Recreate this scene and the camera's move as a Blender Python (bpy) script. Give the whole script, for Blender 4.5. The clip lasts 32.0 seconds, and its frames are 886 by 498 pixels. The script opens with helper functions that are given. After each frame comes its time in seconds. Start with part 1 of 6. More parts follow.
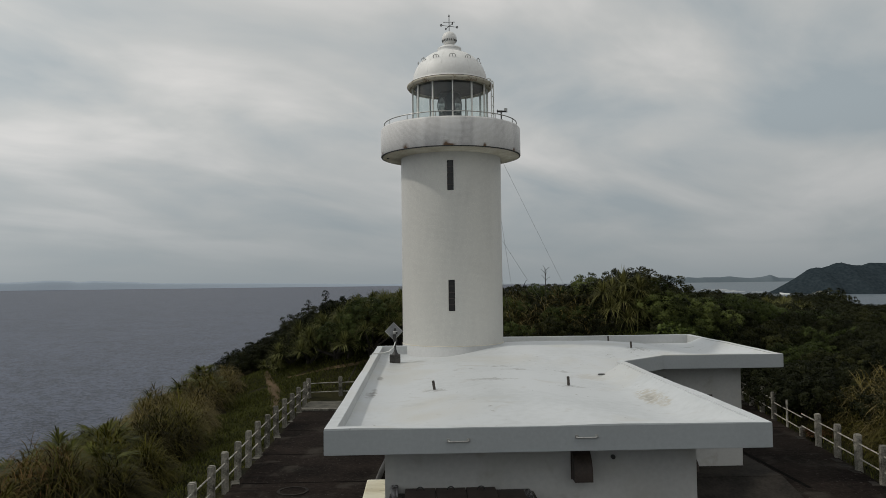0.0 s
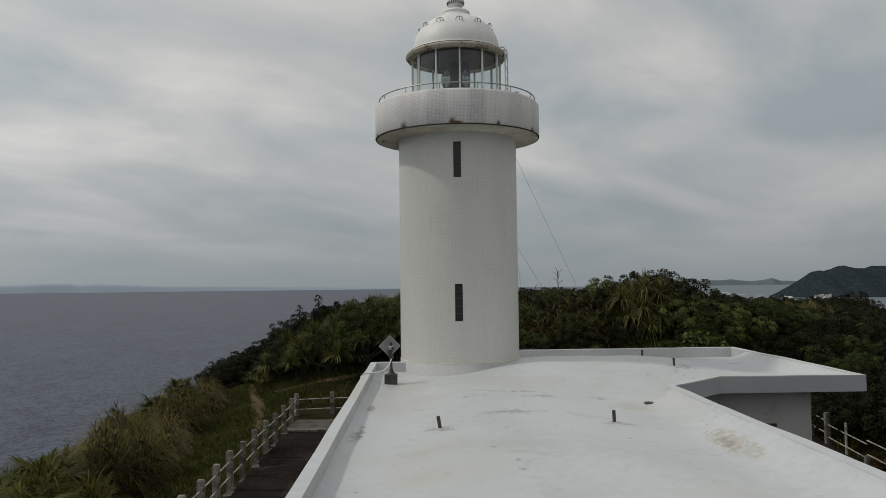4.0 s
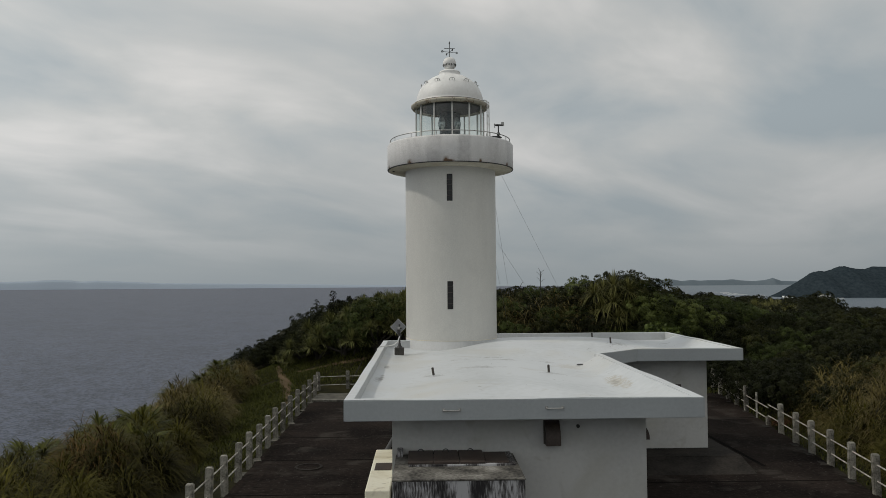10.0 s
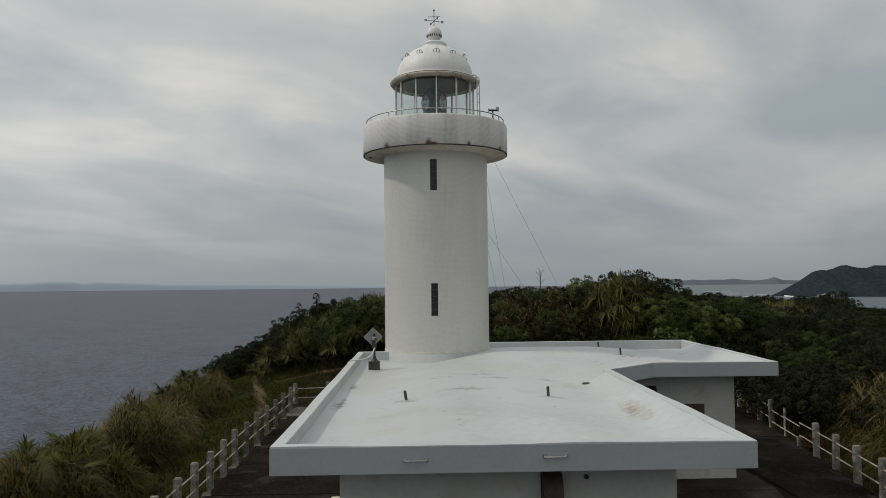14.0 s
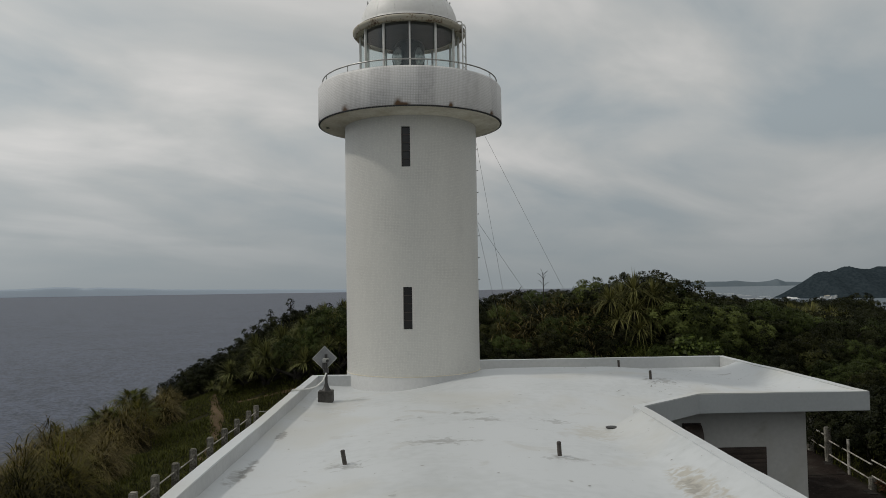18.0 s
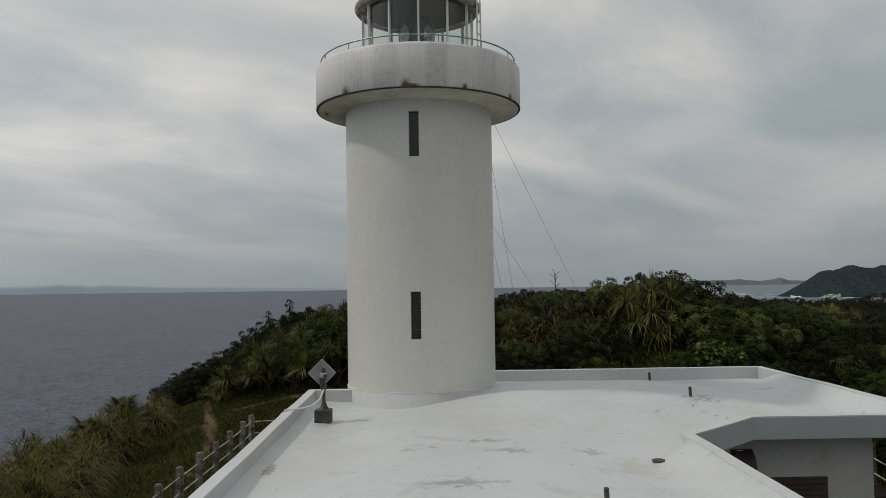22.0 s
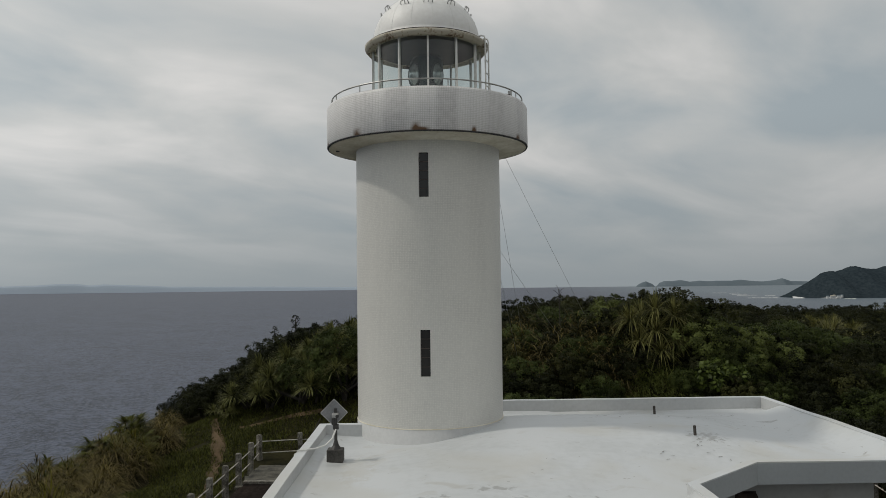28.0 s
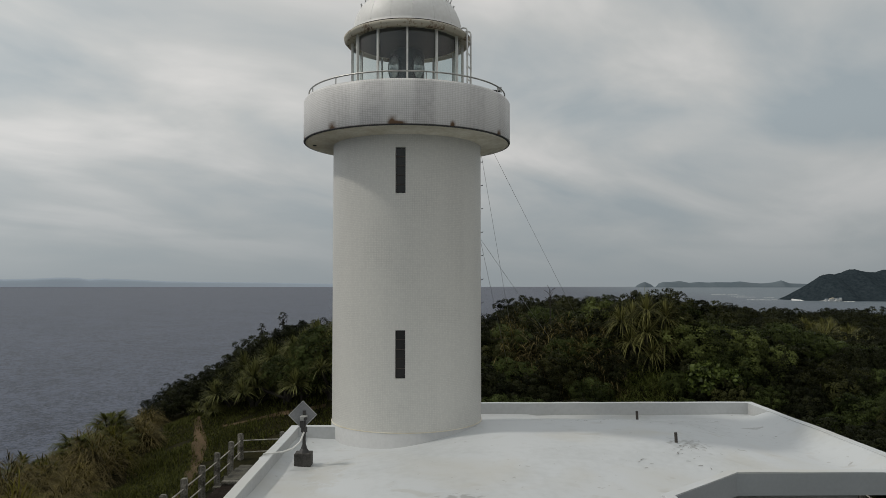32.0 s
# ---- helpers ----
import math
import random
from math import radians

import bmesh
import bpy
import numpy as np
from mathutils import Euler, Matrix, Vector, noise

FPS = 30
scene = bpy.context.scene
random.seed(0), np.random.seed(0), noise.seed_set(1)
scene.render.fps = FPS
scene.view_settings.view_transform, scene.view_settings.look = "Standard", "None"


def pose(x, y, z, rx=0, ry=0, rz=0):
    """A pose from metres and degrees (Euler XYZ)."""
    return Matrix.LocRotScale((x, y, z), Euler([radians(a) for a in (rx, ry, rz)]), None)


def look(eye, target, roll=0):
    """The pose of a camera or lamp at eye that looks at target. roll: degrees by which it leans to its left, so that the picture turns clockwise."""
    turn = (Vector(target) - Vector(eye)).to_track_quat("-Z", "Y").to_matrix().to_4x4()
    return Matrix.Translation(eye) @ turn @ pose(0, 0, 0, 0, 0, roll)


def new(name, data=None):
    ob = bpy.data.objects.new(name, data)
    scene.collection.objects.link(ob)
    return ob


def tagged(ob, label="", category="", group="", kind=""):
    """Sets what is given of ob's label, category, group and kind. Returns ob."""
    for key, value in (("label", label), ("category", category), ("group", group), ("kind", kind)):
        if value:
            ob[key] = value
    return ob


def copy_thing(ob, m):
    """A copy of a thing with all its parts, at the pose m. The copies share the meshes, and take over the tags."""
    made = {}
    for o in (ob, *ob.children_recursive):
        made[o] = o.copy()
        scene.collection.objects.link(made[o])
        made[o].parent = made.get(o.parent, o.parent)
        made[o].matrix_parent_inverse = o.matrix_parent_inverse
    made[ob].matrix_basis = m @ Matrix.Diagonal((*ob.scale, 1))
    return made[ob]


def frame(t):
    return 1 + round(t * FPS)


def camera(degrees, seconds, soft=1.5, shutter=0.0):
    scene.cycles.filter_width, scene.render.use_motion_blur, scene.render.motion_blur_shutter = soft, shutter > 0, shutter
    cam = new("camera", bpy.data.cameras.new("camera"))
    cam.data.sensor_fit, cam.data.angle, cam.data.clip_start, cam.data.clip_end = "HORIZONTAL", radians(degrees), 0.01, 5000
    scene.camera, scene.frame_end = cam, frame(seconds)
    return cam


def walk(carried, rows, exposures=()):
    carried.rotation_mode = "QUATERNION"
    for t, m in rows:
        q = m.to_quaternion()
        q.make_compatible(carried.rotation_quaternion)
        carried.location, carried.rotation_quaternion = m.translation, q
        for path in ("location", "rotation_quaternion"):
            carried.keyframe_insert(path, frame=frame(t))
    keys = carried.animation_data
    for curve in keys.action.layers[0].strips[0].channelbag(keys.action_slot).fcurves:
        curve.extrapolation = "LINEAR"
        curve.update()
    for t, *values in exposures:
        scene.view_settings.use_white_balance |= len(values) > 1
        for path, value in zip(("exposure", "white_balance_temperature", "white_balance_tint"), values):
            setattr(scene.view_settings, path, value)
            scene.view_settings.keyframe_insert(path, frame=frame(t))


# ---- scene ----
cam = camera(61.0, 32.0, soft=0.7)
PATH = [
    (0, (1.227, -9.461, 4.86), (1.287, -7.463, 4.938), -0.7),
    (0.5, (1.281, -8.65, 4.868), (1.343, -6.653, 4.949), -0.7),
    (1, (1.438, -7.586, 4.871), (1.5, -5.589, 4.952), -0.7),
    (1.5, (1.598, -6.737, 4.86), (1.658, -4.74, 4.944), -0.8),
    (2, (1.69, -6.341, 4.853), (1.747, -4.344, 4.937), -0.9),
    (2.5, (1.626, -6.155, 4.822), (1.684, -4.157, 4.909), -0.9),
    (3, (1.518, -6.156, 4.825), (1.574, -4.159, 4.91), -0.9),
    (3.5, (1.362, -6.171, 4.86), (1.42, -4.174, 4.945), -0.8),
    (4, (1.225, -6.229, 4.879), (1.282, -4.232, 4.965), -0.7),
    (4.5, (1.072, -6.406, 4.881), (1.129, -4.408, 4.964), -0.5),
    (6.5, (0.772, -7.588, 4.933), (0.829, -5.591, 5.013), -0.1),
    (7, (0.857, -8.03, 4.919), (0.915, -6.033, 5.0), -0.1),
    (7.5, (0.916, -8.543, 4.877), (0.974, -6.546, 4.959), -0.1),
    (8, (0.94, -9.228, 4.874), (0.996, -7.23, 4.954), -0.1),
    (8.5, (0.977, -9.914, 4.86), (1.033, -7.917, 4.94), -0.2),
    (9, (1.045, -10.599, 4.871), (1.1, -8.602, 4.952), -0.3),
    (9.5, (1.145, -11.323, 4.881), (1.2, -9.325, 4.962), -0.3),
    (10, (1.246, -11.785, 4.861), (1.299, -9.787, 4.943), -0.4),
    (10.5, (1.42, -11.883, 4.83), (1.471, -9.885, 4.913), -0.4),
    (11, (1.459, -11.842, 4.828), (1.51, -9.844, 4.912), -0.4),
    (11.5, (1.534, -11.839, 4.831), (1.586, -9.842, 4.915), -0.4),
    (12, (1.563, -11.667, 4.8), (1.615, -9.67, 4.885), -0.4),
    (12.5, (1.591, -11.178, 4.812), (1.643, -9.18, 4.899), -0.5),
    (13, (1.652, -10.455, 4.852), (1.703, -8.458, 4.937), -0.5),
    (13.5, (1.733, -9.62, 4.875), (1.784, -7.622, 4.959), -0.6),
    (14, (1.794, -8.744, 4.896), (1.844, -6.747, 4.979), -0.6),
    (14.5, (1.892, -7.655, 4.926), (1.942, -5.658, 5.01), -0.6),
    (16.5, (2.19, -4.614, 4.913), (2.237, -2.617, 5.001), -0.8),
    (17, (2.303, -4.426, 4.919), (2.348, -2.429, 5.009), -0.8),
    (17.5, (2.373, -4.306, 4.902), (2.419, -2.309, 4.993), -0.9),
    (18, (2.424, -4.315, 4.876), (2.47, -2.318, 4.968), -0.9),
    (18.5, (2.477, -4.231, 4.843), (2.523, -2.233, 4.934), -0.9),
    (19, (2.466, -4.027, 4.849), (2.512, -2.029, 4.939), -0.9),
    (19.5, (2.405, -3.538, 4.878), (2.45, -1.541, 4.968), -0.9),
    (20, (2.409, -3.035, 4.929), (2.452, -1.038, 5.021), -0.9),
    (20.5, (2.398, -2.8, 4.966), (2.439, -0.802, 5.057), -0.9),
    (21, (2.343, -2.692, 4.974), (2.383, -0.694, 5.065), -0.9),
    (21.5, (2.323, -2.672, 4.948), (2.361, -0.674, 5.036), -0.8),
    (22, (2.285, -2.665, 4.987), (2.324, -0.668, 5.074), -0.8),
    (22.5, (2.256, -2.753, 5.39), (2.292, -0.755, 5.474), -0.8),
    (23, (2.233, -2.788, 5.738), (2.27, -0.79, 5.825), -0.8),
    (23.5, (2.258, -2.768, 5.749), (2.294, -0.77, 5.836), -0.9),
    (24, (2.231, -2.672, 5.738), (2.266, -0.674, 5.824), -0.9),
    (24.5, (2.178, -2.754, 5.686), (2.214, -0.756, 5.754), -0.8),
    (26.5, (2.298, -2.677, 5.715), (2.332, -0.679, 5.803), -0.9),
    (27, (2.208, -2.656, 5.695), (2.241, -0.658, 5.783), -0.9),
    (27.5, (2.082, -2.758, 5.656), (2.116, -0.76, 5.745), -0.8),
    (28, (2.158, -2.946, 5.684), (2.192, -0.948, 5.771), -0.7),
    (28.5, (2.126, -3.043, 5.703), (2.16, -1.045, 5.79), -0.7),
    (29, (2.059, -2.95, 5.728), (2.093, -0.952, 5.816), -0.7),
    (29.5, (2.12, -2.84, 5.731), (2.154, -0.842, 5.818), -0.5),
    (30, (2.09, -2.709, 5.738), (2.124, -0.711, 5.824), -0.6),
    (30.5, (2.067, -2.563, 5.735), (2.1, -0.565, 5.82), -0.4),
    (31, (2.159, -2.51, 5.713), (2.194, -0.512, 5.798), -0.3),
    (31.5, (2.295, -2.514, 5.709), (2.33, -0.516, 5.792), -0.1),
    (32, (2.57, -2.541, 5.702), (2.605, -0.543, 5.784), -0.0),
]
# the film's camera dims a little as it nears the white tower
EXPOSURE = [(0, -0.10), (1, -0.15), (4, -0.20), (7, -0.17), (9, -0.11), (12, -0.10), (14, -0.11), (17, -0.21), (19, -0.20), (21, -0.17), (23, -0.13), (28, -0.10), (32, -0.10)]
walk(cam, [(t, look(eye, target, roll)) for t, eye, target, roll in PATH], EXPOSURE)

# ---- world, sun, exposure ----
SUN_EL, SUN_AZ = 49.0, 270.5   # degrees; azimuth clockwise from +y
SUN_X, SUN_Y = math.sin(radians(SUN_AZ)), math.cos(radians(SUN_AZ))


def sky_world():
    w = bpy.data.worlds.new("overcast_sky")
    w.use_nodes = True
    nt = w.node_tree
    nt.nodes.clear()
    N, L = nt.nodes.new, nt.links.new
    out, bg = N("ShaderNodeOutputWorld"), N("ShaderNodeBackground")
    tc, sep = N("ShaderNodeTexCoord"), N("ShaderNodeSeparateXYZ")
    L(tc.outputs["Generated"], sep.inputs[0])

    def math(op, a, b=None, c=None, clamp=False):
        n = N("ShaderNodeMath")
        n.operation, n.use_clamp = op, clamp
        for k, v in enumerate((a, b, c)):
            if v is None:
                continue
            if isinstance(v, (int, float)):
                n.inputs[k].default_value = v
            else:
                L(v, n.inputs[k])
        return n.outputs[0]

    up = math("MAXIMUM", sep.outputs[2], 0.0)
    # cloud deck seen in perspective: direction over (height + small)
    den = math("ADD", up, 0.20)
    px, py = math("DIVIDE", sep.outputs[0], den), math("DIVIDE", sep.outputs[1], den)
    comb = N("ShaderNodeCombineXYZ")
    L(px, comb.inputs[0]), L(py, comb.inputs[1])
    mp = N("ShaderNodeMapping")
    mp.inputs["Scale"].default_value = (0.62, 1.0, 1.0)
    mp.inputs["Location"].default_value = (1.7, 0.35, 0)
    turn = N("ShaderNodeMapping")
    turn.inputs["Rotation"].default_value = (0, 0, radians(-48))
    L(comb.outputs[0], turn.inputs[0]), L(turn.outputs[0], mp.inputs[0])
    n1 = N("ShaderNodeTexNoise")
    n1.inputs["Scale"].default_value, n1.inputs["Detail"].default_value = 1.5, 6.0
    n1.inputs["Roughness"].default_value, n1.inputs["Distortion"].default_value = 0.50, 0.35
    L(mp.outputs[0], n1.inputs["Vector"])
    broad = N("ShaderNodeTexNoise")
    broad.inputs["Scale"].default_value, broad.inputs["Detail"].default_value = 0.75, 3.0
    broad.inputs["Distortion"].default_value = 0.4
    L(comb.outputs[0], broad.inputs["Vector"])
    cover = math("ADD", math("MULTIPLY", n1.outputs["Fac"], 0.62), math("MULTIPLY", broad.outputs["Fac"], 0.38))
    ramp = N("ShaderNodeValToRGB")
    e = ramp.color_ramp.elements
    e[0].position, e[0].color = 0.38, (0.370, 0.421, 0.447, 1)
    e[1].position, e[1].color = 0.60, (0.735, 0.718, 0.695, 1)
    m = e.new(0.5)
    m.color = (0.55, 0.56, 0.55, 1)
    L(cover, ramp.inputs[0])
    # towards the horizon the deck thickens to an even grey
    hz = N("ShaderNodeMapRange")
    hz.inputs["From Min"].default_value, hz.inputs["From Max"].default_value = 0.0, 0.2
    L(up, hz.inputs["Value"])
    mixh = N("ShaderNodeMixRGB")
    mixh.inputs[1].default_value = (0.30, 0.335, 0.355, 1)
    L(hz.outputs[0], mixh.inputs[0]), L(ramp.outputs[0], mixh.inputs[2])
    # overcast deck grows brighter to the zenith
    zen = math("MULTIPLY_ADD", up, 0.05, 1.0)
    mul = N("ShaderNodeVectorMath")
    mul.operation = "SCALE"
    side = math("ADD", math("MULTIPLY", sep.outputs[0], SUN_X), math("MULTIPLY", sep.outputs[1], SUN_Y))
    glow = math("MULTIPLY", math("POWER", math("MAXIMUM", side, 0.0), 1.5), 0.46)
    shade = math("MULTIPLY", math("POWER", math("MAXIMUM", math("MULTIPLY", side, -1.0), 0.0), 3.0), 0.26)
    deck = math("MULTIPLY", zen, math("ADD", math("SUBTRACT", 1.0, shade), glow))
    L(mixh.outputs[0], mul.inputs[0]), L(deck, mul.inputs["Scale"])
    # clear sky above the clouds, seen through the thin deck
    sky = N("ShaderNodeTexSky")
    sky.sky_type, sky.sun_disc = "NISHITA", False
    sky.sun_elevation, sky.sun_rotation = radians(SUN_EL), radians(SUN_AZ)
    thin = N("ShaderNodeVectorMath")
    thin.operation = "SCALE"
    thin.inputs["Scale"].default_value = 0.05
    L(sky.outputs[0], thin.inputs[0])
    mix = N("ShaderNodeMixRGB")
    mix.inputs[0].default_value = 0.94
    L(thin.outputs[0], mix.inputs[1]), L(mul.outputs[0], mix.inputs[2])
    L(mix.outputs[0], bg.inputs[0])
    bg.inputs[1].default_value = 1.0
    L(bg.outputs[0], out.inputs[0])
    scene.world = w


sky_world()
sun = new("sun", bpy.data.lights.new("sun", "SUN"))
sun.data.energy, sun.data.angle, sun.data.color = 1.25, radians(3.5), (1.0, 0.94, 0.84)
_a, _e = radians(SUN_AZ), radians(SUN_EL)
sun.matrix_world = look((math.sin(_a) * math.cos(_e) * 50, math.cos(_a) * math.cos(_e) * 50, math.sin(_e) * 50), (0, 0, 0))


# ---- materials ----
def material(name, dark, light, rough=0.7, scale=4.0, fine=40.0, bump=0.15, metal=0.0, spec=0.5, ramp=(0.35, 0.65), islands=0.0, stretch=(1, 1, 1), objects=0.0, transl=0.0, mid=None, clump=0.0, tip=None):
    """Two-scale procedural surface in object space, in metres."""
    m = bpy.data.materials.new(name)
    m.use_nodes = True
    nt = m.node_tree
    N, L = nt.nodes.new, nt.links.new
    b = nt.nodes["Principled BSDF"]
    tc, mp = N("ShaderNodeTexCoord"), N("ShaderNodeMapping")
    mp.inputs["Scale"].default_value = stretch
    L(tc.outputs["Object"], mp.inputs[0])
    n1, n2 = N("ShaderNodeTexNoise"), N("ShaderNodeTexNoise")
    for n, sc, det in ((n1, scale, 5), (n2, fine, 3)):
        n.inputs["Scale"].default_value, n.inputs["Detail"].default_value = sc, det
        L(mp.outputs[0], n.inputs["Vector"])
    mixf = N("ShaderNodeMix")
    mixf.inputs[0].default_value = 0.35
    L(n1.outputs[0], mixf.inputs[2]), L(n2.outputs[0], mixf.inputs[3])
    val = mixf.outputs[0]
    for amount, kind, socket in ((islands, "ShaderNodeNewGeometry", "Random Per Island"), (objects, "ShaderNodeObjectInfo", "Random")):
        if amount:
            mi = N("ShaderNodeMix")
            mi.inputs[0].default_value = amount
            L(val, mi.inputs[2]), L(N(kind).outputs[socket], mi.inputs[3])
            val = mi.outputs[0]
    if clump:
        mi, at = N("ShaderNodeMix"), N("ShaderNodeAttribute")
        mi.inputs[0].default_value, at.attribute_name = clump, "clump"
        L(val, mi.inputs[2]), L(at.outputs["Fac"], mi.inputs[3])
        val = mi.outputs[0]
    cr = N("ShaderNodeValToRGB")
    cr.color_ramp.elements[0].position, cr.color_ramp.elements[1].position = ramp
    cr.color_ramp.elements[0].color, cr.color_ramp.elements[1].color = (*dark, 1), (*light, 1)
    if mid:
        cr.color_ramp.elements.new(mid[0]).color = (*mid[1], 1)
    L(val, cr.inputs[0])
    colour = cr.outputs[0]
    if tip:
        mt, at = N("ShaderNodeMixRGB"), N("ShaderNodeAttribute")
        at.attribute_name = "along"
        mt.inputs[2].default_value = (*tip[0], 1)
        amount = N("ShaderNodeMath")
        amount.operation, amount.inputs[1].default_value = "MULTIPLY", tip[1]
        L(at.outputs["Fac"], amount.inputs[0]), L(amount.outputs[0], mt.inputs[0]), L(colour, mt.inputs[1])
        colour = mt.outputs[0]
    L(colour, b.inputs["Base Color"])
    b.inputs["Roughness"].default_value, b.inputs["Metallic"].default_value = rough, metal
    b.inputs["Specular IOR Level"].default_value = spec
    if bump:
        bp = N("ShaderNodeBump")
        bp.inputs["Strength"].default_value, bp.inputs["Distance"].default_value = bump, 0.02
        L(mixf.outputs[0], bp.inputs["Height"]), L(bp.outputs[0], b.inputs["Normal"])
    if transl:
        tr, ms = N("ShaderNodeBsdfTranslucent"), N("ShaderNodeMixShader")
        ms.inputs[0].default_value = transl
        L(colour, tr.inputs[0]), L(b.outputs[0], ms.inputs[1]), L(tr.outputs[0], ms.inputs[2])
        L(ms.outputs[0], nt.nodes["Material Output"].inputs[0])
    return m


def graph(m):
    """Short hands for adding nodes to a material: (new node, link, math)."""
    nt = m.node_tree
    N, L = nt.nodes.new, nt.links.new

    def calc(op, a, b=0.0, c=0.0, clamp=False):
        n = N("ShaderNodeMath")
        n.operation, n.use_clamp = op, clamp
        for k, v in enumerate((a, b, c)):
            if isinstance(v, (int, float)):
                n.inputs[k].default_value = v
            else:
                L(v, n.inputs[k])
        return n.outputs[0]
    return N, L, calc


def tile_material(name, radius, dirt, rust=(), streaks=(), light=(0.645, 0.638, 0.595), dull=(0.585, 0.58, 0.545)):
    """Small square mosaic tiles laid round a cylinder about the object's z axis, with grey washed streaks."""
    m = bpy.data.materials.new(name)
    m.use_nodes = True
    N, L, calc = graph(m)
    b = m.node_tree.nodes["Principled BSDF"]
    tc, sep, comb = N("ShaderNodeTexCoord"), N("ShaderNodeSeparateXYZ"), N("ShaderNodeCombineXYZ")
    L(tc.outputs["Object"], sep.inputs[0])
    ang = calc("ARCTAN2", sep.outputs[0], calc("MULTIPLY", sep.outputs[1], -1.0))
    L(calc("MULTIPLY", ang, radius), comb.inputs[0]), L(sep.outputs[2], comb.inputs[1])
    br = N("ShaderNodeTexBrick")
    br.offset, br.squash = 0.0, 1.0
    br.inputs["Scale"].default_value, br.inputs["Brick Width"].default_value, br.inputs["Row Height"].default_value = 1.0, 0.031, 0.031
    br.inputs["Mortar Size"].default_value, br.inputs["Mortar Smooth"].default_value = 0.0038, 0.5
    br.inputs["Color1"].default_value, br.inputs["Color2"].default_value = (*light, 1), (*dull, 1)
    br.inputs["Mortar"].default_value = (0.59, 0.582, 0.548, 1)
    uneven = N("ShaderNodeTexNoise")
    uneven.inputs["Scale"].default_value, uneven.inputs["Detail"].default_value = 2.6, 4
    L(comb.outputs[0], uneven.inputs["Vector"])
    shift, laid = N("ShaderNodeVectorMath"), N("ShaderNodeVectorMath")
    shift.operation, shift.inputs["Scale"].default_value = "SCALE", 0.035
    L(uneven.outputs["Color"], shift.inputs[0]), L(comb.outputs[0], laid.inputs[0]), L(shift.outputs[0], laid.inputs[1])
    L(laid.outputs[0], br.inputs["Vector"])
    mp = N("ShaderNodeMapping")
    mp.inputs["Scale"].default_value = (1.5, 0.16, 1)
    L(comb.outputs[0], mp.inputs[0])
    n1 = N("ShaderNodeTexNoise")
    n1.inputs["Scale"].default_value, n1.inputs["Detail"].default_value = 1.4, 6
    L(mp.outputs[0], n1.inputs["Vector"])
    n2 = N("ShaderNodeTexNoise")
    n2.inputs["Scale"].default_value, n2.inputs["Detail"].default_value = 9, 6
    L(comb.outputs[0], n2.inputs["Vector"])
    st = N("ShaderNodeMapRange")
    st.inputs["From Min"].default_value, st.inputs["From Max"].default_value = 0.42, 0.68
    L(n1.outputs[0], st.inputs["Value"])
    n3 = N("ShaderNodeTexNoise")
    n3.inputs["Scale"].default_value, n3.inputs["Detail"].default_value = 1.1, 5
    L(comb.outputs[0], n3.inputs["Vector"])
    patch = N("ShaderNodeMapRange")
    patch.inputs["From Min"].default_value, patch.inputs["From Max"].default_value = 0.47, 0.66
    L(n3.outputs[0], patch.inputs["Value"])
    grime = calc("ADD", calc("MAXIMUM", calc("MULTIPLY", st.outputs[0], 0.8), patch.outputs[0]), 0.06)
    joint = calc("MULTIPLY", calc("MULTIPLY", br.outputs["Fac"], grime), calc("MULTIPLY", n2.outputs[0], 0.3 + dirt * 1.3), clamp=True)
    jm = N("ShaderNodeMixRGB")
    jm.inputs[2].default_value = (0.26, 0.25, 0.245, 1)
    L(joint, jm.inputs[0]), L(br.outputs[0], jm.inputs[1])
    fac = calc("MULTIPLY", calc("MULTIPLY", st.outputs[0], n2.outputs[0]), dirt * 0.7, clamp=True)
    mx = N("ShaderNodeMixRGB")
    mx.inputs[2].default_value = (0.43, 0.42, 0.42, 1)
    L(fac, mx.inputs[0]), L(jm.outputs[0], mx.inputs[1])
    colour = mx.outputs[0]
    for at, wide, much in streaks:
        near = calc("SUBTRACT", 1.0, calc("DIVIDE", calc("ABSOLUTE", calc("SUBTRACT", calc("MULTIPLY_ADD", n3.outputs[0], 0.12, ang), at + 0.06)), wide), clamp=True)
        wash = calc("MULTIPLY", calc("MULTIPLY", calc("MULTIPLY", near, 2.5, clamp=True), calc("MULTIPLY_ADD", br.outputs["Fac"], 0.3, 0.6)), calc("MULTIPLY", n2.outputs[0], much * 1.7), clamp=True)
        sx = N("ShaderNodeMixRGB")
        sx.inputs[2].default_value = (0.20, 0.185, 0.19, 1)
        L(wash, sx.inputs[0]), L(colour, sx.inputs[1])
        colour = sx.outputs[0]
    for at, wide, tall in rust:
        near = calc("SUBTRACT", 1.0, calc("DIVIDE", calc("ABSOLUTE", calc("SUBTRACT", ang, at)), wide), clamp=True)
        low = calc("DIVIDE", calc("SUBTRACT", 8.36 + tall, sep.outputs[2]), tall, clamp=True)
        spot = calc("MULTIPLY", calc("MULTIPLY", near, low), calc("MULTIPLY", n2.outputs[0], 3.2), clamp=True)
        rx = N("ShaderNodeMixRGB")
        rx.inputs[2].default_value = (0.15, 0.085, 0.045, 1)
        L(spot, rx.inputs[0]), L(colour, rx.inputs[1])
        colour = rx.outputs[0]
    L(colour, b.inputs["Base Color"])
    b.inputs["Roughness"].default_value = 0.45
    bp = N("ShaderNodeBump")
    bp.inputs["Strength"].default_value, bp.inputs["Distance"].default_value = 0.18, 0.003
    bp.invert = True
